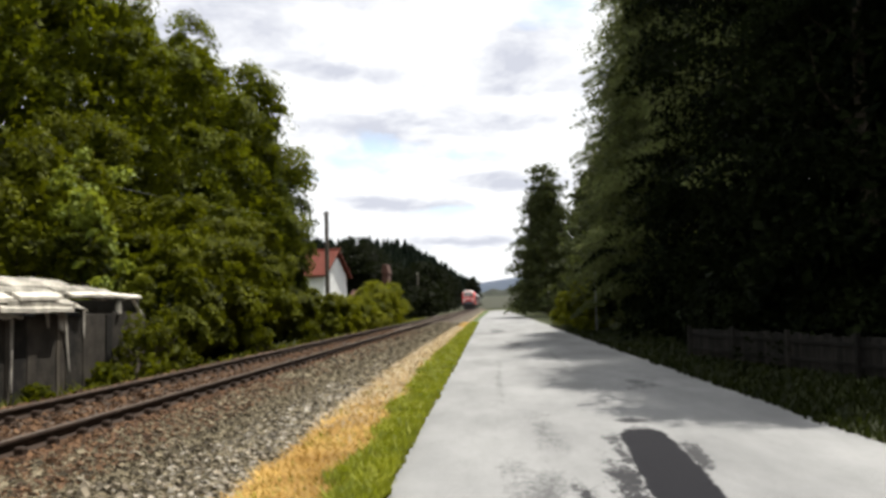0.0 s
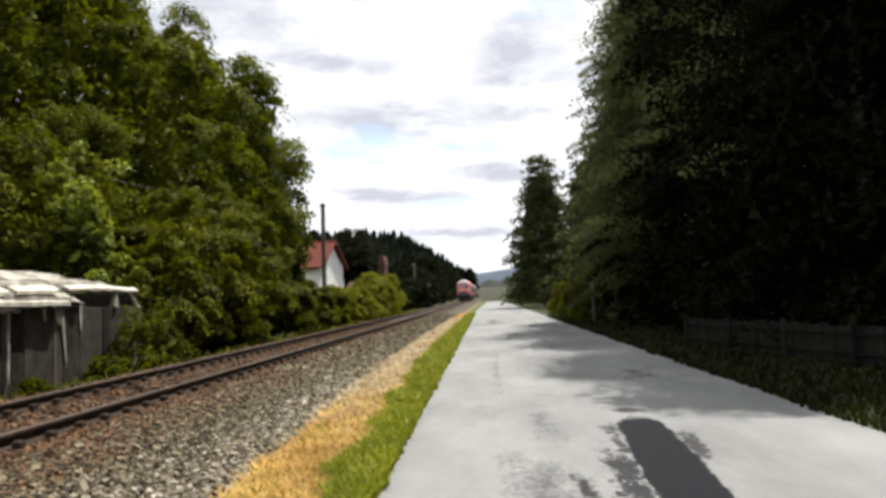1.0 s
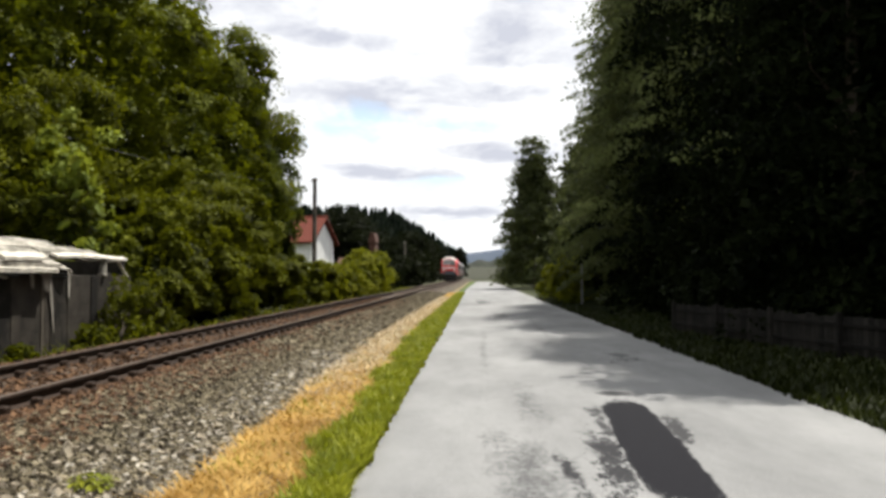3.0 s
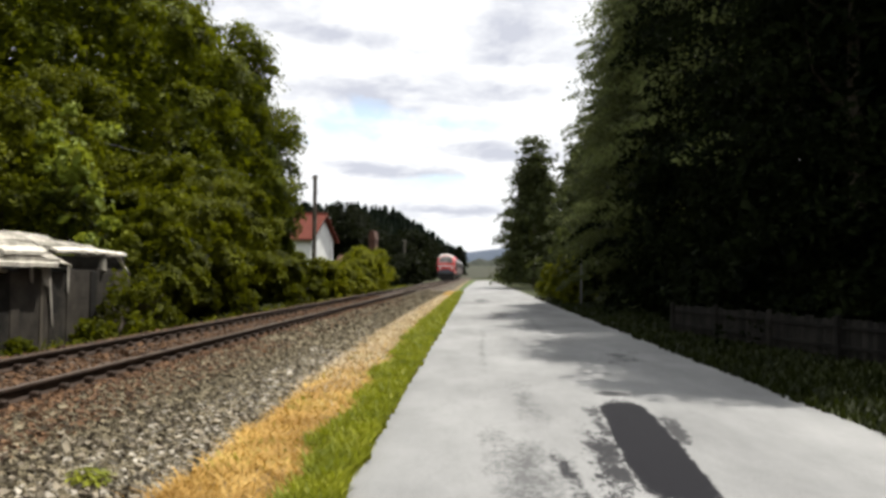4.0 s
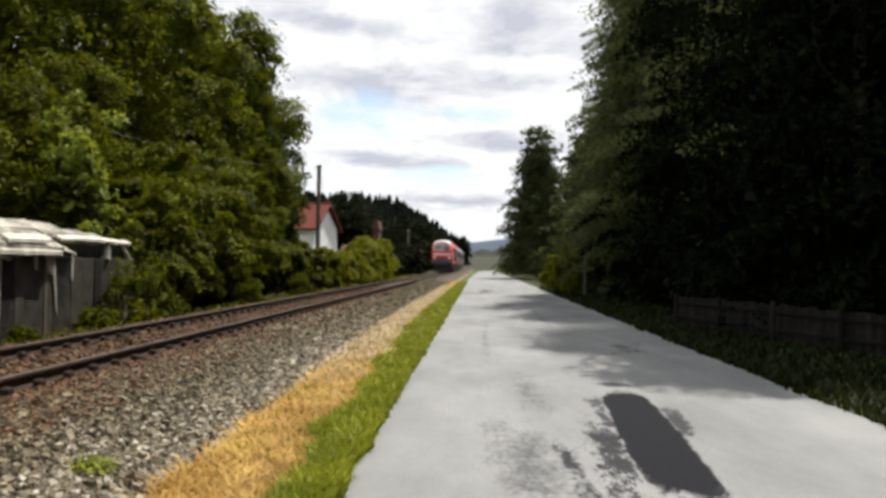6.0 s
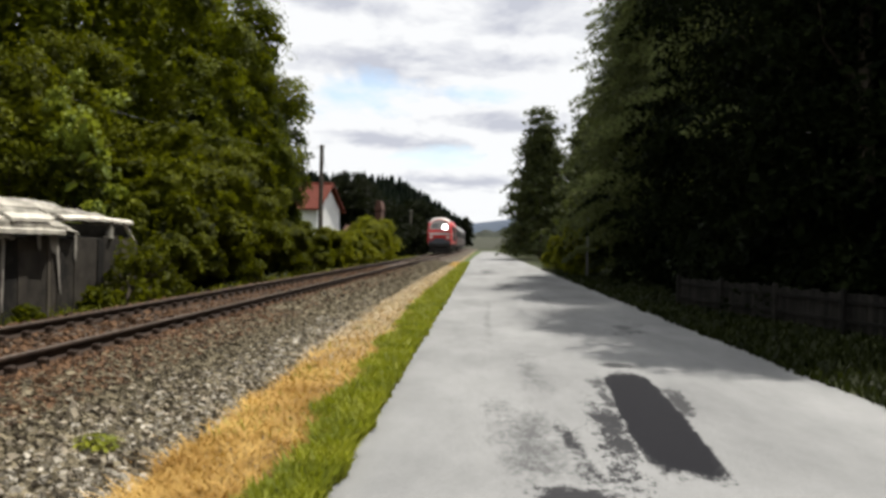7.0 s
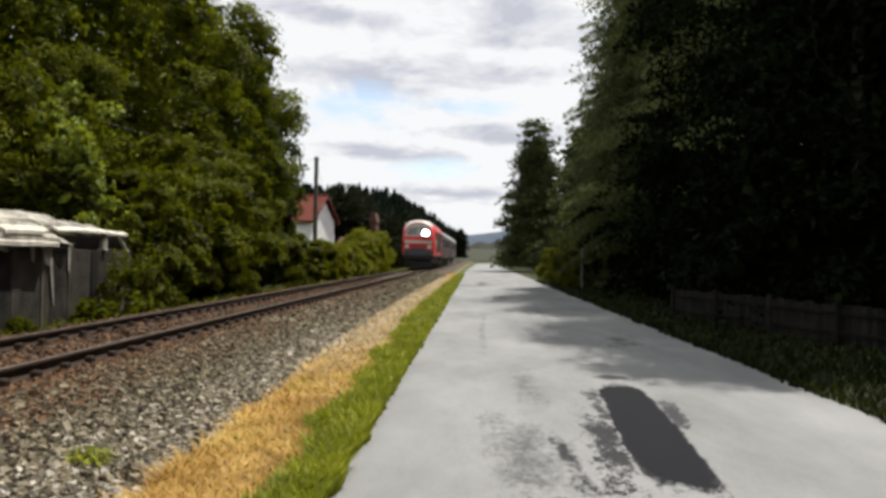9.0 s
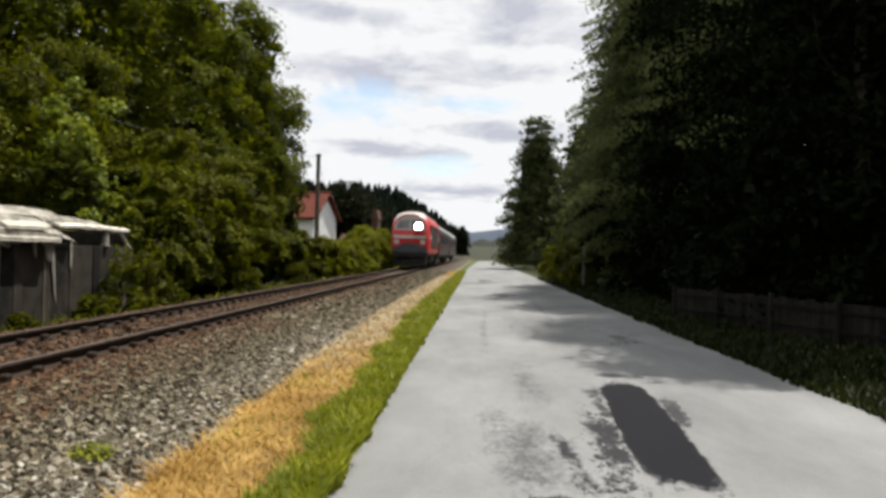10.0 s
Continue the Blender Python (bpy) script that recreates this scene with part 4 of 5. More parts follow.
def build_coach():
    t = new("coach")
    tagged(t, "dark red passenger coach with a pale grey roof", "railway coach", "cars of the train")
    L = 26.0
    b = bmesh.new()
    loft(b, [car_ring(0.0, 1.40, 1.0, 3.2, 4.03), car_ring(L, 1.40, 1.0, 3.2, 4.03)])
    part("body", b, M_COACH, t)
    roof = bmesh.new()
    ring = [(1.40 * math.cos(radians(a)) ** 0.8 + 0.012, 3.22 + 0.85 * math.sin(radians(a))) for a in (12, 28, 45, 62, 80)]
    ring = ring + [(-x, z) for x, z in reversed(ring)]
    rows = [[roof.verts.new((x, y, z)) for x, z in ring] for y in (-0.02, L + 0.02)]
    for k in range(len(ring) - 1):
        roof.faces.new((rows[0][k], rows[0][k + 1], rows[1][k + 1], rows[1][k]))
    part("roof", roof, M_COACHROOF, t, "pale grey roof")
    for sx in (-1, 1):
        for k in range(10):
            part("window", box(bmesh.new(), sx * 1.40 - 0.02, 3.1 + k * 2.0, 2.15, sx * 1.40 + 0.02, 4.7 + k * 2.0, 3.0, 0.01), M_GLASS, t)
        for y in (1.2, L - 2.2):
            part("door", box(bmesh.new(), sx * 1.40 - 0.025, y, 1.05, sx * 1.40 + 0.025, y + 1.0, 3.05, 0.01), M_COACH, t)
    part("underframe", box(bmesh.new(), -1.2, 0.3, 0.75, 1.2, L - 0.3, 1.05), M_UNDER, t)
    part("gangway", box(bmesh.new(), -0.6, -0.3, 1.1, 0.6, 0.0, 3.2), M_UNDER, t)
    bogie(t, 3.5, 2.5, 2); bogie(t, L - 3.5, 2.5, 2)
    return t


# ---- houses, pole, shed ----
def build_house():
    t = new("house")
    t.matrix_basis = pose(-16.2, 88, 0, 0, 0, -9)      # its near corner; x runs back to the left, y away
    tagged(t, "white rendered house with a red tiled roof behind the hedge", "house")
    W, D, E, R_ = 10.0, 7.2, 5.0, 7.4
    bm = bmesh.new()
    v = [bm.verts.new(p) for p in ((0, 0, -0.3), (0, D, -0.3), (0, D, E), (0, D / 2, R_ - 0.15), (0, 0, E), (-W, 0, -0.3), (-W, D, -0.3), (-W, D, E), (-W, D / 2, R_ - 0.15), (-W, 0, E))]
    bm.faces.new(v[:5]); bm.faces.new(v[5:])
    for a, b in ((0, 1), (1, 2), (2, 3), (3, 4), (4, 0)):
        bm.faces.new((v[a], v[b], v[b + 5], v[a + 5]))
    part("wall", bm, M_RENDER, t)
    roof = new("roof")
    roof.parent = t
    ov = 0.5
    slope = (R_ - E) / (D / 2)
    for sgn in (1, -1):
        y0 = -ov if sgn == 1 else D + ov
        bm = bmesh.new()
        z0 = E - ov * slope
        a = [(ov, y0, z0), (ov, D / 2, R_), (-W - ov, D / 2, R_), (-W - ov, y0, z0)]
        lo = [bm.verts.new(p) for p in a]
        hi = [bm.verts.new((p[0], p[1], p[2] + 0.16)) for p in a]
        bm.faces.new(lo); bm.faces.new(hi)
        for k in range(4):
            bm.faces.new((lo[k], lo[(k + 1) % 4], hi[(k + 1) % 4], hi[k]))
        part("roof_side", bm, M_ROOF, roof)
    part("ridge", tube(bmesh.new(), (ov, D / 2, R_ + 0.16), (-W - ov, D / 2, R_ + 0.16), 0.12, 0.12, 8), M_ROOF, roof)
    part("chimney", box(bmesh.new(), -6.2, D / 2 - 0.6, R_ - 0.6, -5.5, D / 2 + 0.1, R_ + 1.0, 0.02), M_BROWNROOF, t)
    for x in (-5.0, -7.6):
        for z in (0.9, 3.2):
            w = part("window", box(bmesh.new(), x - 0.5, -0.05, z, x + 0.5, 0.06, z + 1.2, 0.01), M_LIGHTGREY, t)
            part("pane", box(bmesh.new(), x - 0.42, -0.06, z + 0.08, x + 0.42, -0.045, z + 1.12), M_GLASS, w)


def build_outbuildings():
    t = new("garden_shed")
    t.matrix_basis = pose(-12.6, 96, 0, 0, 0, -10)
    tagged(t, "low shed with a brown tiled roof beside the white house", "shed")
    part("wall", box(bmesh.new(), -2.2, 0, -0.2, 2.2, 3, 2.5), M_OLDWOOD, t)
    for y0, y1 in ((-0.4, 1.55), (3.4, 1.45)):
        bm = bmesh.new()
        a = [(-2.5, y0, 2.4), (2.5, y0, 2.4), (2.5, y1, 3.4), (-2.5, y1, 3.4)]
        lo = [bm.verts.new(p) for p in a]; hi = [bm.verts.new((p[0], p[1], p[2] + 0.12)) for p in a]
        bm.faces.new(lo); bm.faces.new(hi)
        for k in range(4):
            bm.faces.new((lo[k], lo[(k + 1) % 4], hi[(k + 1) % 4], hi[k]))
        part("roof", bm, M_BROWNROOF, t)
    t = new("distant_house")
    t.matrix_basis = pose(-13.9, 121, 0.5)
    tagged(t, "narrow reddish gable of a distant house among dark trees", "house")
    part("wall", box(bmesh.new(), -0.4, 0, -0.2, 0.4, 4, 5.6), M_BROWNROOF, t)
    bm = bmesh.new()
    a = [(0.5, 5.5), (0.5, 5.6), (0.25, 6.8), (-0.25, 6.8), (-0.5, 5.6), (-0.5, 5.5)]
    loft(bm, [[(x, -0.2, z) for x, z in a], [(x, 4.2, z) for x, z in a]])
    part("roof", bm, M_BROWNROOF, t)


def sagging_wire(a, b, sag, name="wire"):
    cu = bpy.data.curves.new(name, "CURVE")
    cu.dimensions, cu.bevel_depth, cu.bevel_resolution = "3D", 0.012, 1
    sp = cu.splines.new("POLY")
    n = 24
    sp.points.add(n)
    a, b = Vector(a), Vector(b)
    for k in range(n + 1):
        s = k / n
        p = a.lerp(b, s)
        sp.points[k].co = (p.x, p.y, p.z - sag * 4 * s * (1 - s), 1)
    cu.materials.append(M_WIRE)
    ob = new(name, cu)
    tagged(ob, "thin dark overhead wire sagging between poles", "wire", "overhead wires")


def build_pole():
    def one(x, y, h):
        t = new("utility_pole")
        t.matrix_basis = pose(x, y, 0)
        tagged(t, "grey weathered wooden utility pole behind the hedge", "pole", "utility poles")
        part("mast", tube(bmesh.new(), (0, 0, -0.3), (0, 0, h), 0.17, 0.13, 12), M_POLE, t)
        for sx in (-0.16, 0.16):
            b = bmesh.new()
            tube(b, (sx * 0.5, 0, h - 0.25), (sx, 0, h - 0.2), 0.015, 0.015, 6)
            tube(b, (sx, 0, h - 0.2), (sx, 0, h - 0.05), 0.035, 0.05, 8)
            part("insulator", b, M_LIGHTGREY, t)
        return t
    one(-10.8, 60, 8.1)
    one(-10.9, 140, 6.8)
    one(-16.0, 10, 7.4)
    sagging_wire((-10.8, 60, 8.0), (-14.75, 91.2, 7.2), 1.0)
    sagging_wire((-10.9, 60, 7.9), (-16.0, 10, 7.3), 1.3)


def build_shed():
    """A low lean-to of old upright boards, its roof of pale sheets and poles."""
    t = new("lean_to")
    t.matrix_basis = pose(-8.95, 14.0, 0.15)
    tagged(t, "low lean-to of dark weathered boards roofed with pale sheets", "shed")
    rng = random.Random(8)
    L = 9.0
    y = 0.0
    while y < L:
        w = rng.choice((0.16, 0.22, 0.35, 0.6, 0.85))
        h = 1.42 + rng.uniform(-0.08, 0.06)
        part("board", box(bmesh.new(), -0.03 + rng.uniform(-0.02, 0.02), y, -0.34, 0.01 + rng.uniform(-0.015, 0.02), min(L, y + w - 0.012), h, 0.006), M_OLDWOOD, t)
        y += w
    part("back", box(bmesh.new(), -2.6, 0, -0.34, -2.5, L, 2.0), M_OLDWOOD, t)
    part("end_wall", box(bmesh.new(), -2.5, L - 0.06, -0.34, -0.16, L, 1.80), M_OLDWOOD, t)
    part("rail_board", box(bmesh.new(), -0.09, 0, 1.30, -0.04, L, 1.40), M_OLDWOOD, t)

    def lumpy(name, y0, y1, x0, x1, z0, z1, thick, seed, arch=0.0, mat=M_TARP):
        """A pale sheet that slopes up to the back, uneven and with a ragged edge."""
        bm = bmesh.new()
        nu, nv = 9, 14
        top, low = [], []
        for a in range(nu):
            for b in range(nv):
                u, v = a / (nu - 1), b / (nv - 1)
                x = x0 + (x1 - x0) * u + 0.06 * noise.noise(Vector((seed, v * 5, u * 3))) * (1 if a in (0, nu - 1) else 0.5)
                y = y0 + (y1 - y0) * v + 0.05 * noise.noise(Vector((seed + 5, u * 4, v * 2)))
                z = z0 + (z1 - z0) * u ** 0.8 + 0.05 * noise.noise(Vector((seed, u * 4, v * 4))) + arch * math.sin(math.pi * v) * (1 - u * 0.5)
                top.append(bm.verts.new((x, y, z))); low.append(bm.verts.new((x, y, z - thick)))
        q = lambda L_, a, b: L_[a * nv + b]
        for a in range(nu - 1):
            for b in range(nv - 1):
                bm.faces.new((q(top, a, b), q(top, a + 1, b), q(top, a + 1, b + 1), q(top, a, b + 1)))
                bm.faces.new((q(low, a, b), q(low, a, b + 1), q(low, a + 1, b + 1), q(low, a + 1, b)))
        rim = [(0, b) for b in range(nv)] + [(a, nv - 1) for a in range(1, nu)] + [(nu - 1, b) for b in range(nv - 2, -1, -1)] + [(a, 0) for a in range(nu - 2, 0, -1)]
        for (a, b), (c, d) in zip(rim, rim[1:] + rim[:1]):
            bm.faces.new((q(top, a, b), q(top, c, d), q(low, c, d), q(low, a, b)))
        return part(name, bm, mat, t, smooth=True)
    lumpy("sheet", -0.2, 2.3, 0.12, -1.7, 1.66, 2.12, 0.05, 1, mat=M_OLDSHEET)
    lumpy("sheet", 2.0, 4.5, 0.08, -1.7, 1.70, 2.16, 0.05, 2, mat=M_OLDSHEET)
    lumpy("sheet", 4.2, 6.7, -0.04, -1.7, 1.80, 2.12, 0.04, 3, mat=M_OLDSHEET)
    lumpy("sheet", 6.3, 8.5, -0.02, -1.6, 1.78, 1.96, 0.03, 4, mat=M_OLDSHEET)
    lumpy("ragged_edge", 1.5, 2.5, 0.2, -0.5, 1.42, 1.8, 0.04, 5)
    lumpy("ragged_edge", 4.1, 5.3, 0.16, -0.5, 1.50, 1.84, 0.03, 6, 0.10)
    # black sheet put in for the dark inside of the opening
    lumpy("black_sheet", 4.6, 8.3, -0.10, -2.3, 1.40, 1.5, 0.02, 9, 0, M_OPENING_BLACK)

    def plank(y0, y1, x, z, w, th, dz, tilt):
        """A split pale plank along the roof, its ends rough and its face uneven."""
        bm = bmesh.new()
        rings = []
        n = 7
        for k in range(n):
            s = k / (n - 1)
            yy = y0 + (y1 - y0) * s
            j = 0.025 * noise.noise(Vector((y0 * 3, s * 4, z * 7)))
            ww, tt = 0.72 * w * (1 + 0.25 * noise.noise(Vector((s * 5, y0, 1)))), th * (1 + 0.3 * noise.noise(Vector((s * 4, z, 5))))
            zz = z + dz * s + j
            rings.append([(x + ww / 2, yy, zz - tilt), (x + ww / 2, yy, zz - tilt + tt), (x - ww / 2, yy, zz + tilt + tt), (x - ww / 2, yy, zz + tilt)])
        loft(bm, rings)
        part("plank", bm, M_TARP, t, "pale weathered plank on the roof")
    for row in ((-0.1, 2.1, 0.10, 1.74, 0.30, 0.09, 0.0, 0.05), (2.3, 4.0, 0.16, 1.76, 0.22, 0.07, 0.02, 0.05), (4.7, 6.6, 0.02, 1.84, 0.22, 0.05, 0.02, 0.03), (6.5, 8.6, 0.0, 1.85, 0.20, 0.05, -0.03, 0.03), (0.6, 5.0, -0.18, 1.86, 0.30, 0.10, -0.03, 0.06), (1.9, 4.6, 0.12, 1.66, 0.26, 0.10, -0.05, 0.05),
                (2.2, 5.6, -0.48, 2.00, 0.32, 0.10, -0.02, 0.06), (-0.1, 3.0, -0.55, 2.04, 0.34, 0.10, 0.0, 0.06), (1.6, 4.4, 0.20, 1.54, 0.20, 0.08, -0.02, 0.04),
                (4.4, 8.5, -0.22, 1.93, 0.28, 0.06, -0.10, 0.04), (5.2, 8.2, -0.62, 2.02, 0.34, 0.07, -0.08, 0.05), (3.0, 6.4, -0.90, 2.12, 0.34, 0.09, -0.02, 0.05)):
        plank(*row)
    part("strut", tube(bmesh.new(), (-0.02, 8.1, 1.86), (0.0, 8.75, 1.38), 0.045, 0.04, 8), M_TARP, t, "pale leaning strut")
    part("strut", tube(bmesh.new(), (0.0, 7.25, 1.40), (-0.05, 7.4, 1.84), 0.10, 0.07, 8), M_TARP, t, "pale upright strut")
    for y, w, l, dy in ((3.6, 0.14, 0.34, 0.05), (4.1, 0.30, 0.42, 0.06), (4.35, 0.16, 1.3, 0.25), (5.3, 0.14, 0.6, 0.0), (2.3, 0.10, 1.5, -0.05)):
        bm = bmesh.new()
        pts = [(y, 1.52), (y + w, 1.52), (y + w * 0.7 + dy, 1.5 - l), (y + w * 0.2 + dy, 1.5 - l * 0.9)]
        a = [bm.verts.new((0.06 + 0.02 * math.sin(9 * yy), yy, zz)) for yy, zz in pts]
        b = [bm.verts.new((0.045, yy, zz)) for yy, zz in pts]
        bm.faces.new(a); bm.faces.new(b)
        for k in range(4):
            bm.faces.new((a[k], a[(k + 1) % 4], b[(k + 1) % 4], b[k]))
        part("hanging_strip", bm, M_OLDSHEET, t, "torn grey strip of sheet")
    return t


# ---- roadside ----
def build_fence():
    t = new("board_fence")
    t.matrix_basis = pose(5.5, 25.0, 0.0, 0, 0, -78)     # runs back towards the near side
    tagged(t, "low grey fence of upright boards, darkened for tree shade", "fence")
    rng = random.Random(3)
    L, x = 18.0, 0.0
    while x < L:
        w = rng.uniform(0.12, 0.16)
        part("board", box(bmesh.new(), x, 0.03, 0.06, x + w, 0.055, 0.80 + rng.uniform(-0.03, 0.03), 0.004), M_FENCE_SHADED, t)
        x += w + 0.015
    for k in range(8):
        part("post", box(bmesh.new(), k * 2.5, -0.06, -0.2, k * 2.5 + 0.1, 0.03, 0.88, 0.008), M_FENCE_SHADED, t)
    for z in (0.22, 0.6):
        part("rail", box(bmesh.new(), 0, 0.0, z, L, 0.028, z + 0.08, 0.004), M_FENCE_SHADED, t)


def build_roadside_post():
    t = new("roadside_post")
    t.matrix_basis = pose(5.55, 46.5, 0)
    tagged(t, "thin grey metal post beside a sunlit bush", "post")
    part("mast", tube(bmesh.new(), (0, 0, -0.2), (0, 0, 3.15), 0.05, 0.045, 10), M_POST, t)
    part("cap", tube(bmesh.new(), (0, 0, 3.15), (0, 0, 3.19), 0.06, 0.03, 10), M_POST, t)


def blades(n, xs, ys, height, lean, rng, z=0.0, width=0.012, zfun=None):
    """n grass blades at places xs, ys; each a bent strip of three faces' height."""
    a = rng.uniform(0, math.tau, n)
    d = np.stack([np.cos(a), np.sin(a), np.zeros(n)], -1)
    side = np.stack([-np.sin(a), np.cos(a), np.zeros(n)], -1)
    h = height * rng.uniform(0.5, 1.3, n)[:, None]
    ln = lean * rng.uniform(0.3, 1.4, n)[:, None]
    base = np.stack([xs, ys, np.full(n, z) if zfun is None else zfun(xs, ys)], -1)
    w = width * rng.uniform(0.7, 1.5, n)[:, None] * (1 + base[:, 1:2] / 14)
    up = np.array([0, 0, 1.0])
    mid = base + up * h * 0.6 + d * h * ln * 0.4
    tip = base + up * h + d * h * ln
    V = np.stack([base - side * w, base + side * w, mid + side * w * 0.7, mid - side * w * 0.7, tip], 1)
    o = np.arange(n)[:, None] * 5
    F = np.concatenate([o + [0, 1, 2], o + [0, 2, 3], o + [3, 2, 4]], 0)
    return V.reshape(-1, 3), F


def verge_noise(y, k):
    return np.array([noise.noise(Vector((k, yy * 0.55, 0))) + 0.5 * noise.noise(Vector((k + 4, yy * 1.7, 0))) for yy in y])


def build_verge():
    """The strip between road and ballast: dry straw and a green edge."""
    rng = np.random.default_rng(6)
    ys = np.concatenate([np.arange(-10, 40, 0.4), np.arange(40, 200, 4)])
    us = np.linspace(0, 1, 9)
    inner = lambda y: -2.14 - 0.018 * np.clip(y - 6, 0, 18) + 0.17 * verge_noise(y, 2) + 0.004 * np.clip(y - 24, 0, 200)
    split = lambda y: -1.33 - 0.018 * np.clip(y - 6, 0, 18) + 0.20 * verge_noise(y, 7) + 0.10 * verge_noise(y * 2.3, 9) + 0.004 * np.clip(y - 24, 0, 150)
    i0 = inner(ys)
    V = np.array([[a + (-0.98 + 1.1 * ss(85, 190, y) - a) * u, y, 0.012 + 0.05 * math.sin(math.pi * u) - 0.03 * (u in (0.0, 1.0)) + 0.02 * noise.noise(Vector((u * 9, y * 3, 0)))] for a, y in zip(i0, ys) for u in us])
    n = len(us)
    i = (np.arange(len(ys) - 1)[:, None] * n + np.arange(n - 1)[None]).ravel()
    me = raw_mesh("verge", V, np.stack([i, i + 1, i + n + 1, i + n], -1), True)
    me.materials.append(M_STRAWBED); me.materials.append(M_GREENBED)
    mid = (V[i] + V[i + 1]) / 2
    me.polygons.foreach_set("material_index", (mid[:, 0] > split(mid[:, 1]) - 0.03).astype(np.int32))
    ob = link_mesh("verge", me, None)
    tagged(ob, "strip of dry straw and green grass along the road", "verge", kind="structure")

    def spread(n, y0, y1, power):
        return y0 + (y1 - y0) * rng.uniform(0, 1, n) ** power
    y = spread(30000, 4.3, 75, 2.2)
    lo, hi = split(y) + 0.03, -0.92 + 0.08 * verge_noise(y * 2.5, 13)
    x = lo + (hi - lo) * rng.uniform(0, 1, len(y))
    V, F = blades(len(y), x, y, 0.15, 0.7, rng)
    tagged(link_mesh("green_grass", raw_mesh("green_grass", V, F), M_GRASS), "bright green grass along the asphalt's edge", "grass", kind="stuff")
    y = spread(52000, 4.3, 75, 2.1)
    y = y[rng.uniform(0, 1, len(y)) > 0.75 * ss(11, 18, y)]
    lo, hi = inner(y) + 0.06, split(y) + 0.03
    x = lo + (hi - lo) * rng.uniform(0, 1, len(y)) - 0.18 * (rng.uniform(0, 1, len(y)) < 0.08) * rng.uniform(0, 1, len(y))
    V, F = blades(len(y), x, y, 0.11, 1.5, rng, width=0.0055)
    tagged(link_mesh("dry_grass", raw_mesh("dry_grass", V, F), M_STRAW), "bleached straw-coloured dry grass beside the gravel", "grass", kind="stuff")
    y = spread(36000, 8.5, 60, 1.5)
    y = y[rng.uniform(0, 1, len(y)) < ss(9.5, 17, y) * (0.75 + 0.5 * verge_noise(y, 41))]
    x = inner(y) - 0.05 + 0.75 * rng.uniform(0, 1, len(y)) ** 1.2
    V, F = blades(len(y), x, y, 0.12, 1.4, rng, width=0.006)
    tagged(link_mesh("bleached_grass", raw_mesh("bleached_grass", V, F), M_BLEACHED), "pale bleached grass farther along the gravel", "grass", kind="stuff")
    y = spread(9000, 4.3, 40, 1.6)
    pick = verge_noise(y * 1.3, 31) > 0.12
    y = y[pick]
    x = inner(y) + 0.1 + 0.8 * rng.uniform(0, 1, len(y)) ** 1.5
    V, F = blades(len(y), x, y, 0.09, 1.0, rng)
    tagged(link_mesh("sparse_grass", raw_mesh("sparse_grass", V, F), M_GRASS), "sparse green tufts in the dry grass", "grass", kind="stuff")
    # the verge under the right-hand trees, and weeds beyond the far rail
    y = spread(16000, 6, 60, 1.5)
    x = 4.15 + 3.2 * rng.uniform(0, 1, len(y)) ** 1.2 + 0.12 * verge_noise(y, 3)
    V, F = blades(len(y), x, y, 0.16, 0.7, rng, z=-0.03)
    tagged(link_mesh("roadside_grass", raw_mesh("roadside_grass", V, F), M_GRASS_SHADED), "verge grass coloured dark for the shade of the trees", "grass", kind="stuff")
    y = spread(3200, 11, 110, 1.5)
    x = track_x(y) - 1.9 - 1.9 * rng.uniform(0, 1, len(y))
    V, F = blades(len(y), x, y, 0.30, 0.9, rng, z=-0.16, width=0.010)
    tagged(link_mesh("weeds", raw_mesh("weeds", V, F), M_LEAF), "low weeds beyond the far rail", "weeds", kind="stuff")


def weed_plant(x, y, z, r, h):
    t = new("weed_plant")
    t.matrix_basis = pose(x, y, z)
    tagged(t, "small bright green weed growing in the gravel", "plant")
    rng = np.random.default_rng(5)
    n = 90
    a, q = rng.uniform(0, math.tau, n), np.sqrt(rng.uniform(0, 1, n))
    c = np.stack([r * q * np.cos(a), r * q * np.sin(a), 0.02 + h * rng.uniform(0, 1, n) * (1 - q * 0.6)], -1)
    me = raw_mesh("leaves", leaf_quads(c, np.stack([np.cos(a) * 0.4, np.sin(a) * 0.4, np.ones(n)], -1), 0.07, rng), np.arange(n * 4).reshape(-1, 4))
    link_mesh("leaves", me, M_GRASS, t)
    bm = bmesh.new()
    for k in range(6):
        tube(bm, (0, 0, -0.03), (r * 0.6 * math.cos(k), r * 0.6 * math.sin(k), h * 0.7), 0.006, 0.003, 5)
    part("stems", bm, M_GRASS, t)


STONE_SHAPES = []


def stone_shape(rng):
    """An angular broken stone of unit size: twelve triangles."""
    v = np.array([(x, y, z) for x in (-1, 1) for y in (-1, 1) for z in (-1, 1)], float) * 0.5
    v = v * rng.uniform(0.55, 1.1, (8, 3)) + rng.normal(size=(8, 3)) * 0.05
    f = np.array([(0, 1, 3), (0, 3, 2), (4, 6, 7), (4, 7, 5), (0, 4, 5), (0, 5, 1), (2, 3, 7), (2, 7, 6), (0, 2, 6), (0, 6, 4), (1, 5, 7), (1, 7, 3)])
    return v, f


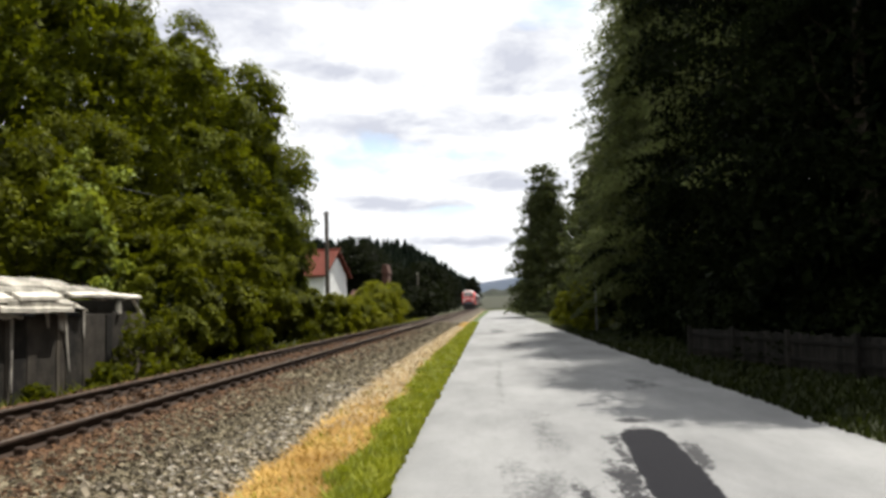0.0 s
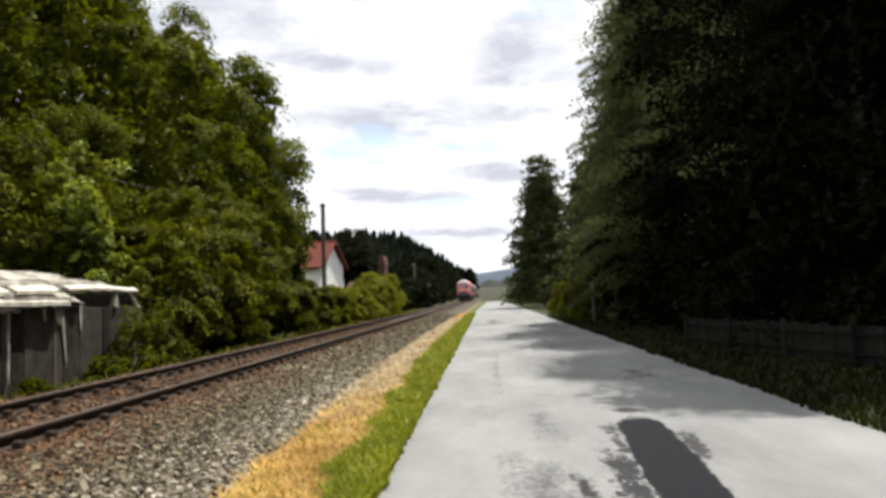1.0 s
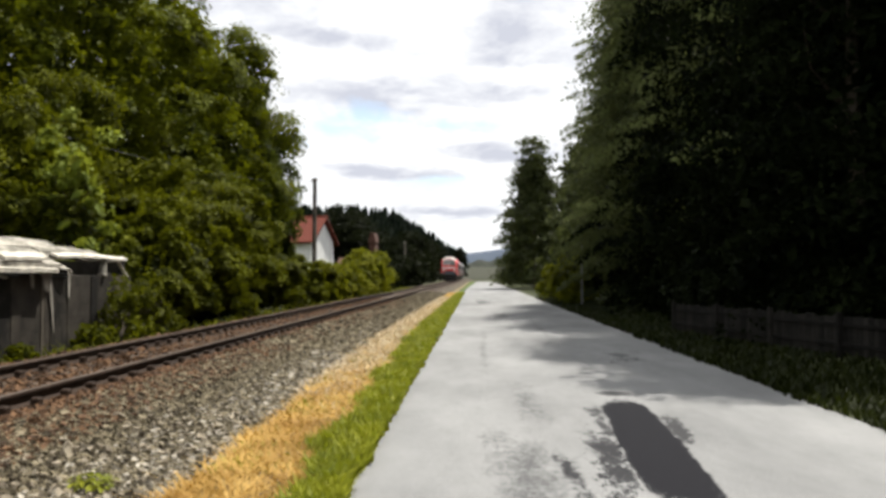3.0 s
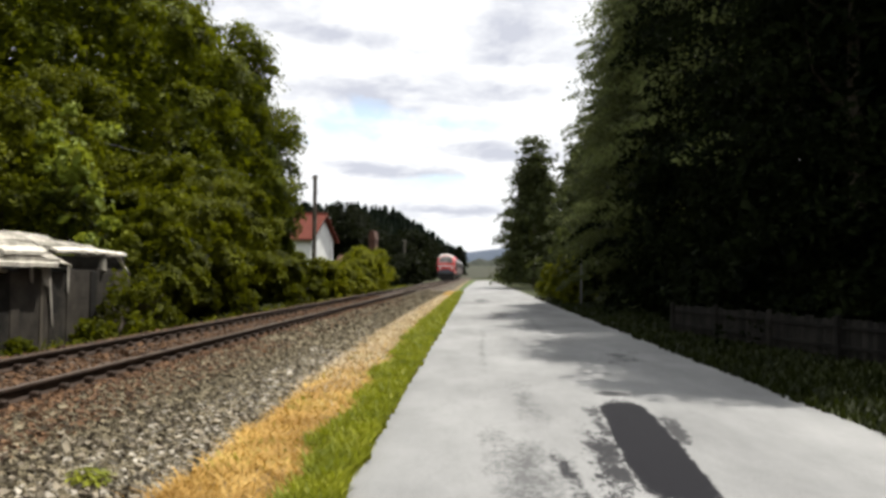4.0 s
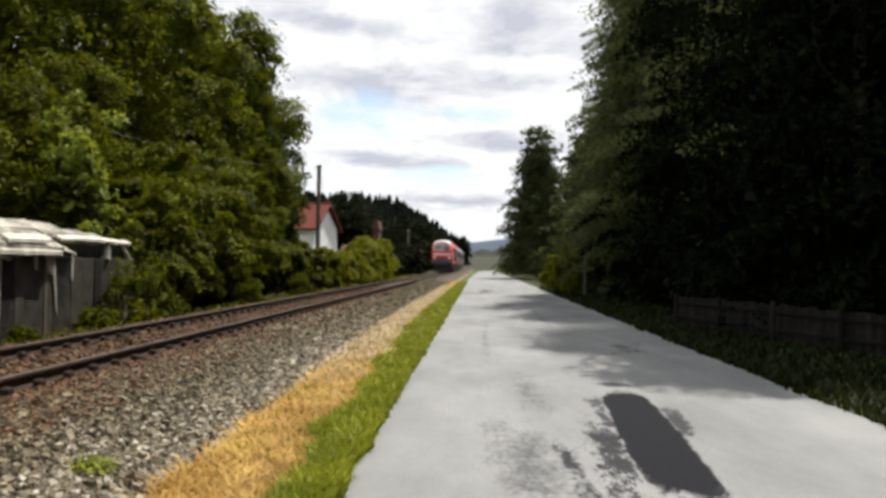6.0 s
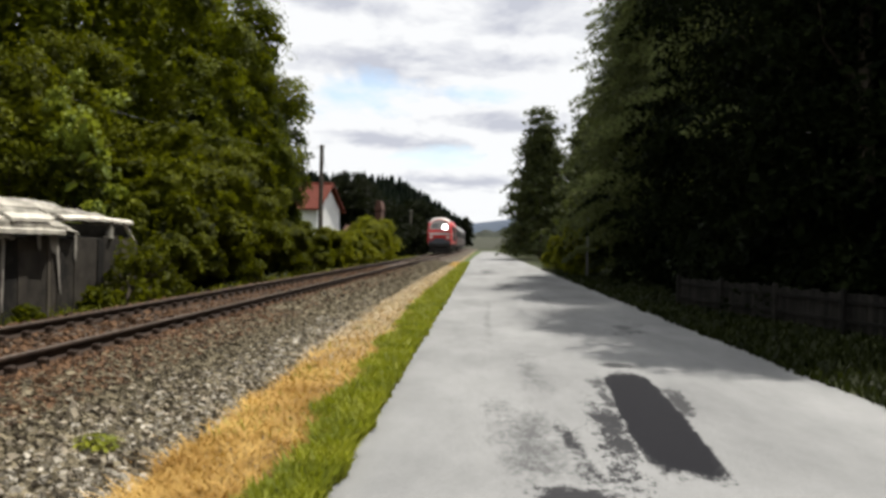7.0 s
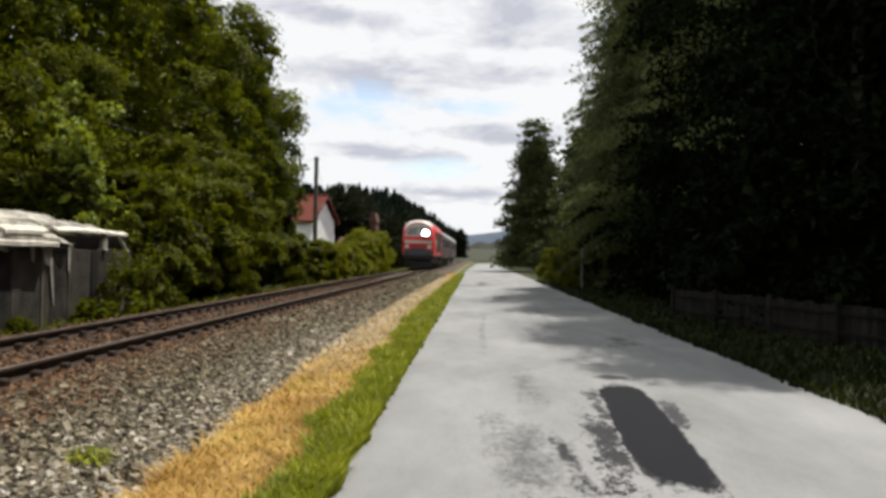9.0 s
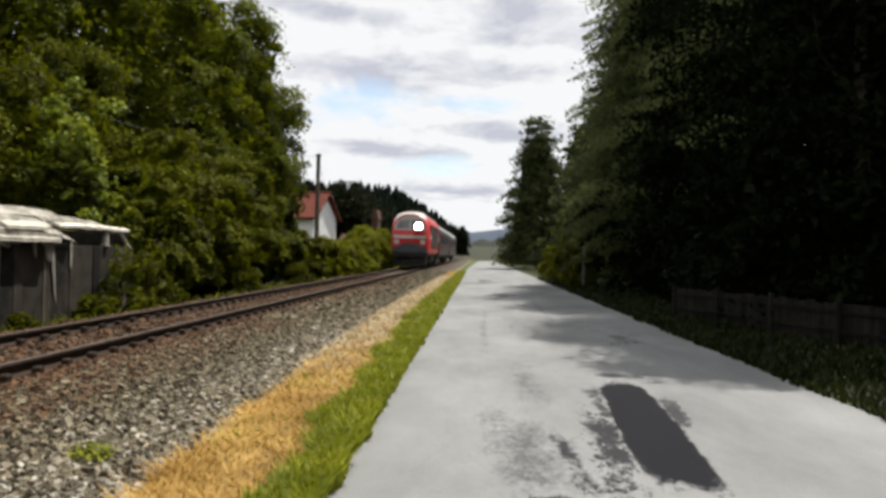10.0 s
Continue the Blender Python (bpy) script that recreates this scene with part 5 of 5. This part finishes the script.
def build_stones():
    bed = bpy.data.objects["ballast_bed"]
    rng = np.random.default_rng(12)
    shapes = [stone_shape(rng) for _ in range(10)]

    def rotations(n):
        q = rng.normal(size=(n, 4))
        q /= np.linalg.norm(q, axis=1, keepdims=True)
        w, x, y, z = q.T
        return np.stack([np.stack([1 - 2 * (y * y + z * z), 2 * (x * y - z * w), 2 * (x * z + y * w)], -1),
                         np.stack([2 * (x * y + z * w), 1 - 2 * (x * x + z * z), 2 * (y * z - x * w)], -1),
                         np.stack([2 * (x * z - y * w), 2 * (y * z + x * w), 1 - 2 * (x * x + y * y)], -1)], 1)

    def places(n, y0, y1, power, u0, u1, ramp=1.0):
        y = y0 + (y1 - y0) * rng.uniform(0, 1, n) ** power
        u = u0 + (u1 - u0) * rng.uniform(0, 1, n) ** ramp
        edge = 3.22 - 0.024 * np.clip(y - 6, 0, 18) + 0.17 * verge_noise(y, 2)
        keep = (u < edge) | (rng.uniform(0, 1, n) < 0.06)
        y, u = y[keep], u[keep]
        return np.stack([track_x(y) + u, y, bed_profile(u) + 0.012], -1)

    def joined(name, P, size, mat, label):
        n = len(P)
        R = rotations(n)
        s = size * rng.lognormal(0, 0.3, n)
        V, F, o = [], [], 0
        pick = rng.integers(0, len(shapes), n)
        for k, (v, f) in enumerate(shapes):
            m = np.where(pick == k)[0]
            W = np.einsum("nij,vj->nvi", R[m], v) * s[m, None, None]
            W[:, :, 2] *= 0.8
            W += P[m, None]
            F.append((f[None] + (np.arange(len(m)) * 8)[:, None, None] + o).reshape(-1, 3))
            V.append(W.reshape(-1, 3))
            o += len(m) * 8
        ob = link_mesh(name, raw_mesh(name, np.concatenate(V), np.concatenate(F)), mat)
        tagged(ob, label, "gravel", kind="stuff")
    joined("gravel", places(30000, 4.6, 17, 1.15, 1.1, 3.4, 0.7), 0.034, M_STONE, "loose grey and brown broken stones of the ballast")
    joined("pale_gravel", places(13000, 4.6, 26, 1.3, 2.25, 3.45, 0.6), 0.037, M_PALESTONE, "cleaner pale grey stones beside the dry grass")
    joined("distant_gravel", places(16000, 17, 70, 1.6, 1.1, 3.2, 0.7), 0.058, M_STONE, "loose grey and brown broken stones of the ballast")
    joined("rusty_gravel", np.concatenate([places(14000, 6.0, 50, 1.5, -1.9, 1.9), places(11000, 5.5, 45, 1.4, 0.85, 2.0, 1.5)]), 0.040, M_RUSTSTONE, "rust-brown stones between and beside the rails")
    # the single stones that lie nearest, as pieces
    meshes = []
    for v, f in shapes[:6]:
        me = raw_mesh("stone", v * np.array([1, 1, 0.8]), f)
        me.materials.append(M_STONE_ONE)
        meshes.append(me)
    P = places(300, 4.8, 9.5, 1.0, 1.9, 3.3)
    for k, p_ in enumerate(P):
        ob = new("stone", meshes[k % 6])
        ob.parent = bed
        size = 0.046 * float(rng.lognormal(0, 0.25))
        ob.matrix_basis = Matrix.LocRotScale(Vector((p_[0], p_[1], p_[2] + 0.02)), Euler([float(a) for a in rng.uniform(0, 6, 3)]), (size, size, size))


def build_sleepers():
    """Sleepers sunk in the gravel, each with two rail chairs; the far ones joined."""
    bm = box(bmesh.new(), -1.25, -0.12, -0.12, 1.25, 0.12, 0.0, 0.015)
    me = bpy.data.meshes.new("sleeper"); bm.to_mesh(me); bm.free(); me.materials.append(M_SLEEPER)
    bm = box(bmesh.new(), -0.21, -0.09, 0.0, 0.21, 0.09, 0.03, 0.006)
    for sx in (-0.13, 0.13):
        box(bm, sx - 0.045, -0.06, 0.0, sx + 0.045, 0.06, 0.10, 0.015)
    ch = bpy.data.meshes.new("rail_chair"); bm.to_mesh(ch); bm.free(); ch.materials.append(M_RAIL)
    bed = bpy.data.objects["ballast_bed"]
    y = 5.2
    rng = random.Random(2)
    while y < 62:
        s_ = new("sleeper", me)
        s_.parent = bed
        s_.matrix_basis = pose(track_x(y), y, 0.258 + rng.uniform(-0.006, 0.004), 0, 0, rng.uniform(-0.6, 0.6))
        for sx in (-0.752, 0.752):
            c = new("rail_chair", ch)
            c.parent = s_
            c.matrix_basis = pose(sx, 0, -0.006)
        y += 0.63
    far = bmesh.new()
    while y < 200:
        box(far, track_x(y) - 1.25, y - 0.12, 0.14, track_x(y) + 1.25, y + 0.12, 0.26)
        y += 0.63
    tagged(part("far_sleepers", far, M_SLEEPER, None), "row of sleepers farther along the track", "sleepers", kind="stuff")


def motions():
    line = ((0, 195), (2.5, 163), (5, 130.5), (7.5, 97.5), (8.5, 83.5), (10, 66.5))
    rows = lambda off: [(s_, pose(track_x(y + off), y + off, RAIL_TOP, 0, 0, -math.degrees(TRACK_SLOPE))) for s_, y in line]
    walk(LOCO, rows(0))
    for coach, off in COACHES:
        walk(coach, rows(off))
    z = 3.12 - 0.38
    lamp = lambda s, a: (s, pose(0.62, -0.2 + 0.36 * (3.12 - 2.45), z, a, 0, 0))
    # the added disc swings off the lens between 5.9 and 6.7 s
    walk(COVER, [lamp(0, 0), lamp(5.9, 0), lamp(6.7, 80), lamp(10, 80)])


build_ground()
build_road()
build_track()
build_left_plants()
build_right_plants()
build_far_woods()
build_house()
build_outbuildings()
build_pole()
build_shed()
build_fence()
build_roadside_post()
LOCO, COVER = build_locomotive()
coach = build_coach()
COACHES = [(coach, 16.8), (copy_thing(coach, pose(0, 0, 0)), 43.4)]
build_verge()
weed_plant(-2.67, 6.2, 0.10, 0.17, 0.13)
build_sleepers()
build_stones()
motions()
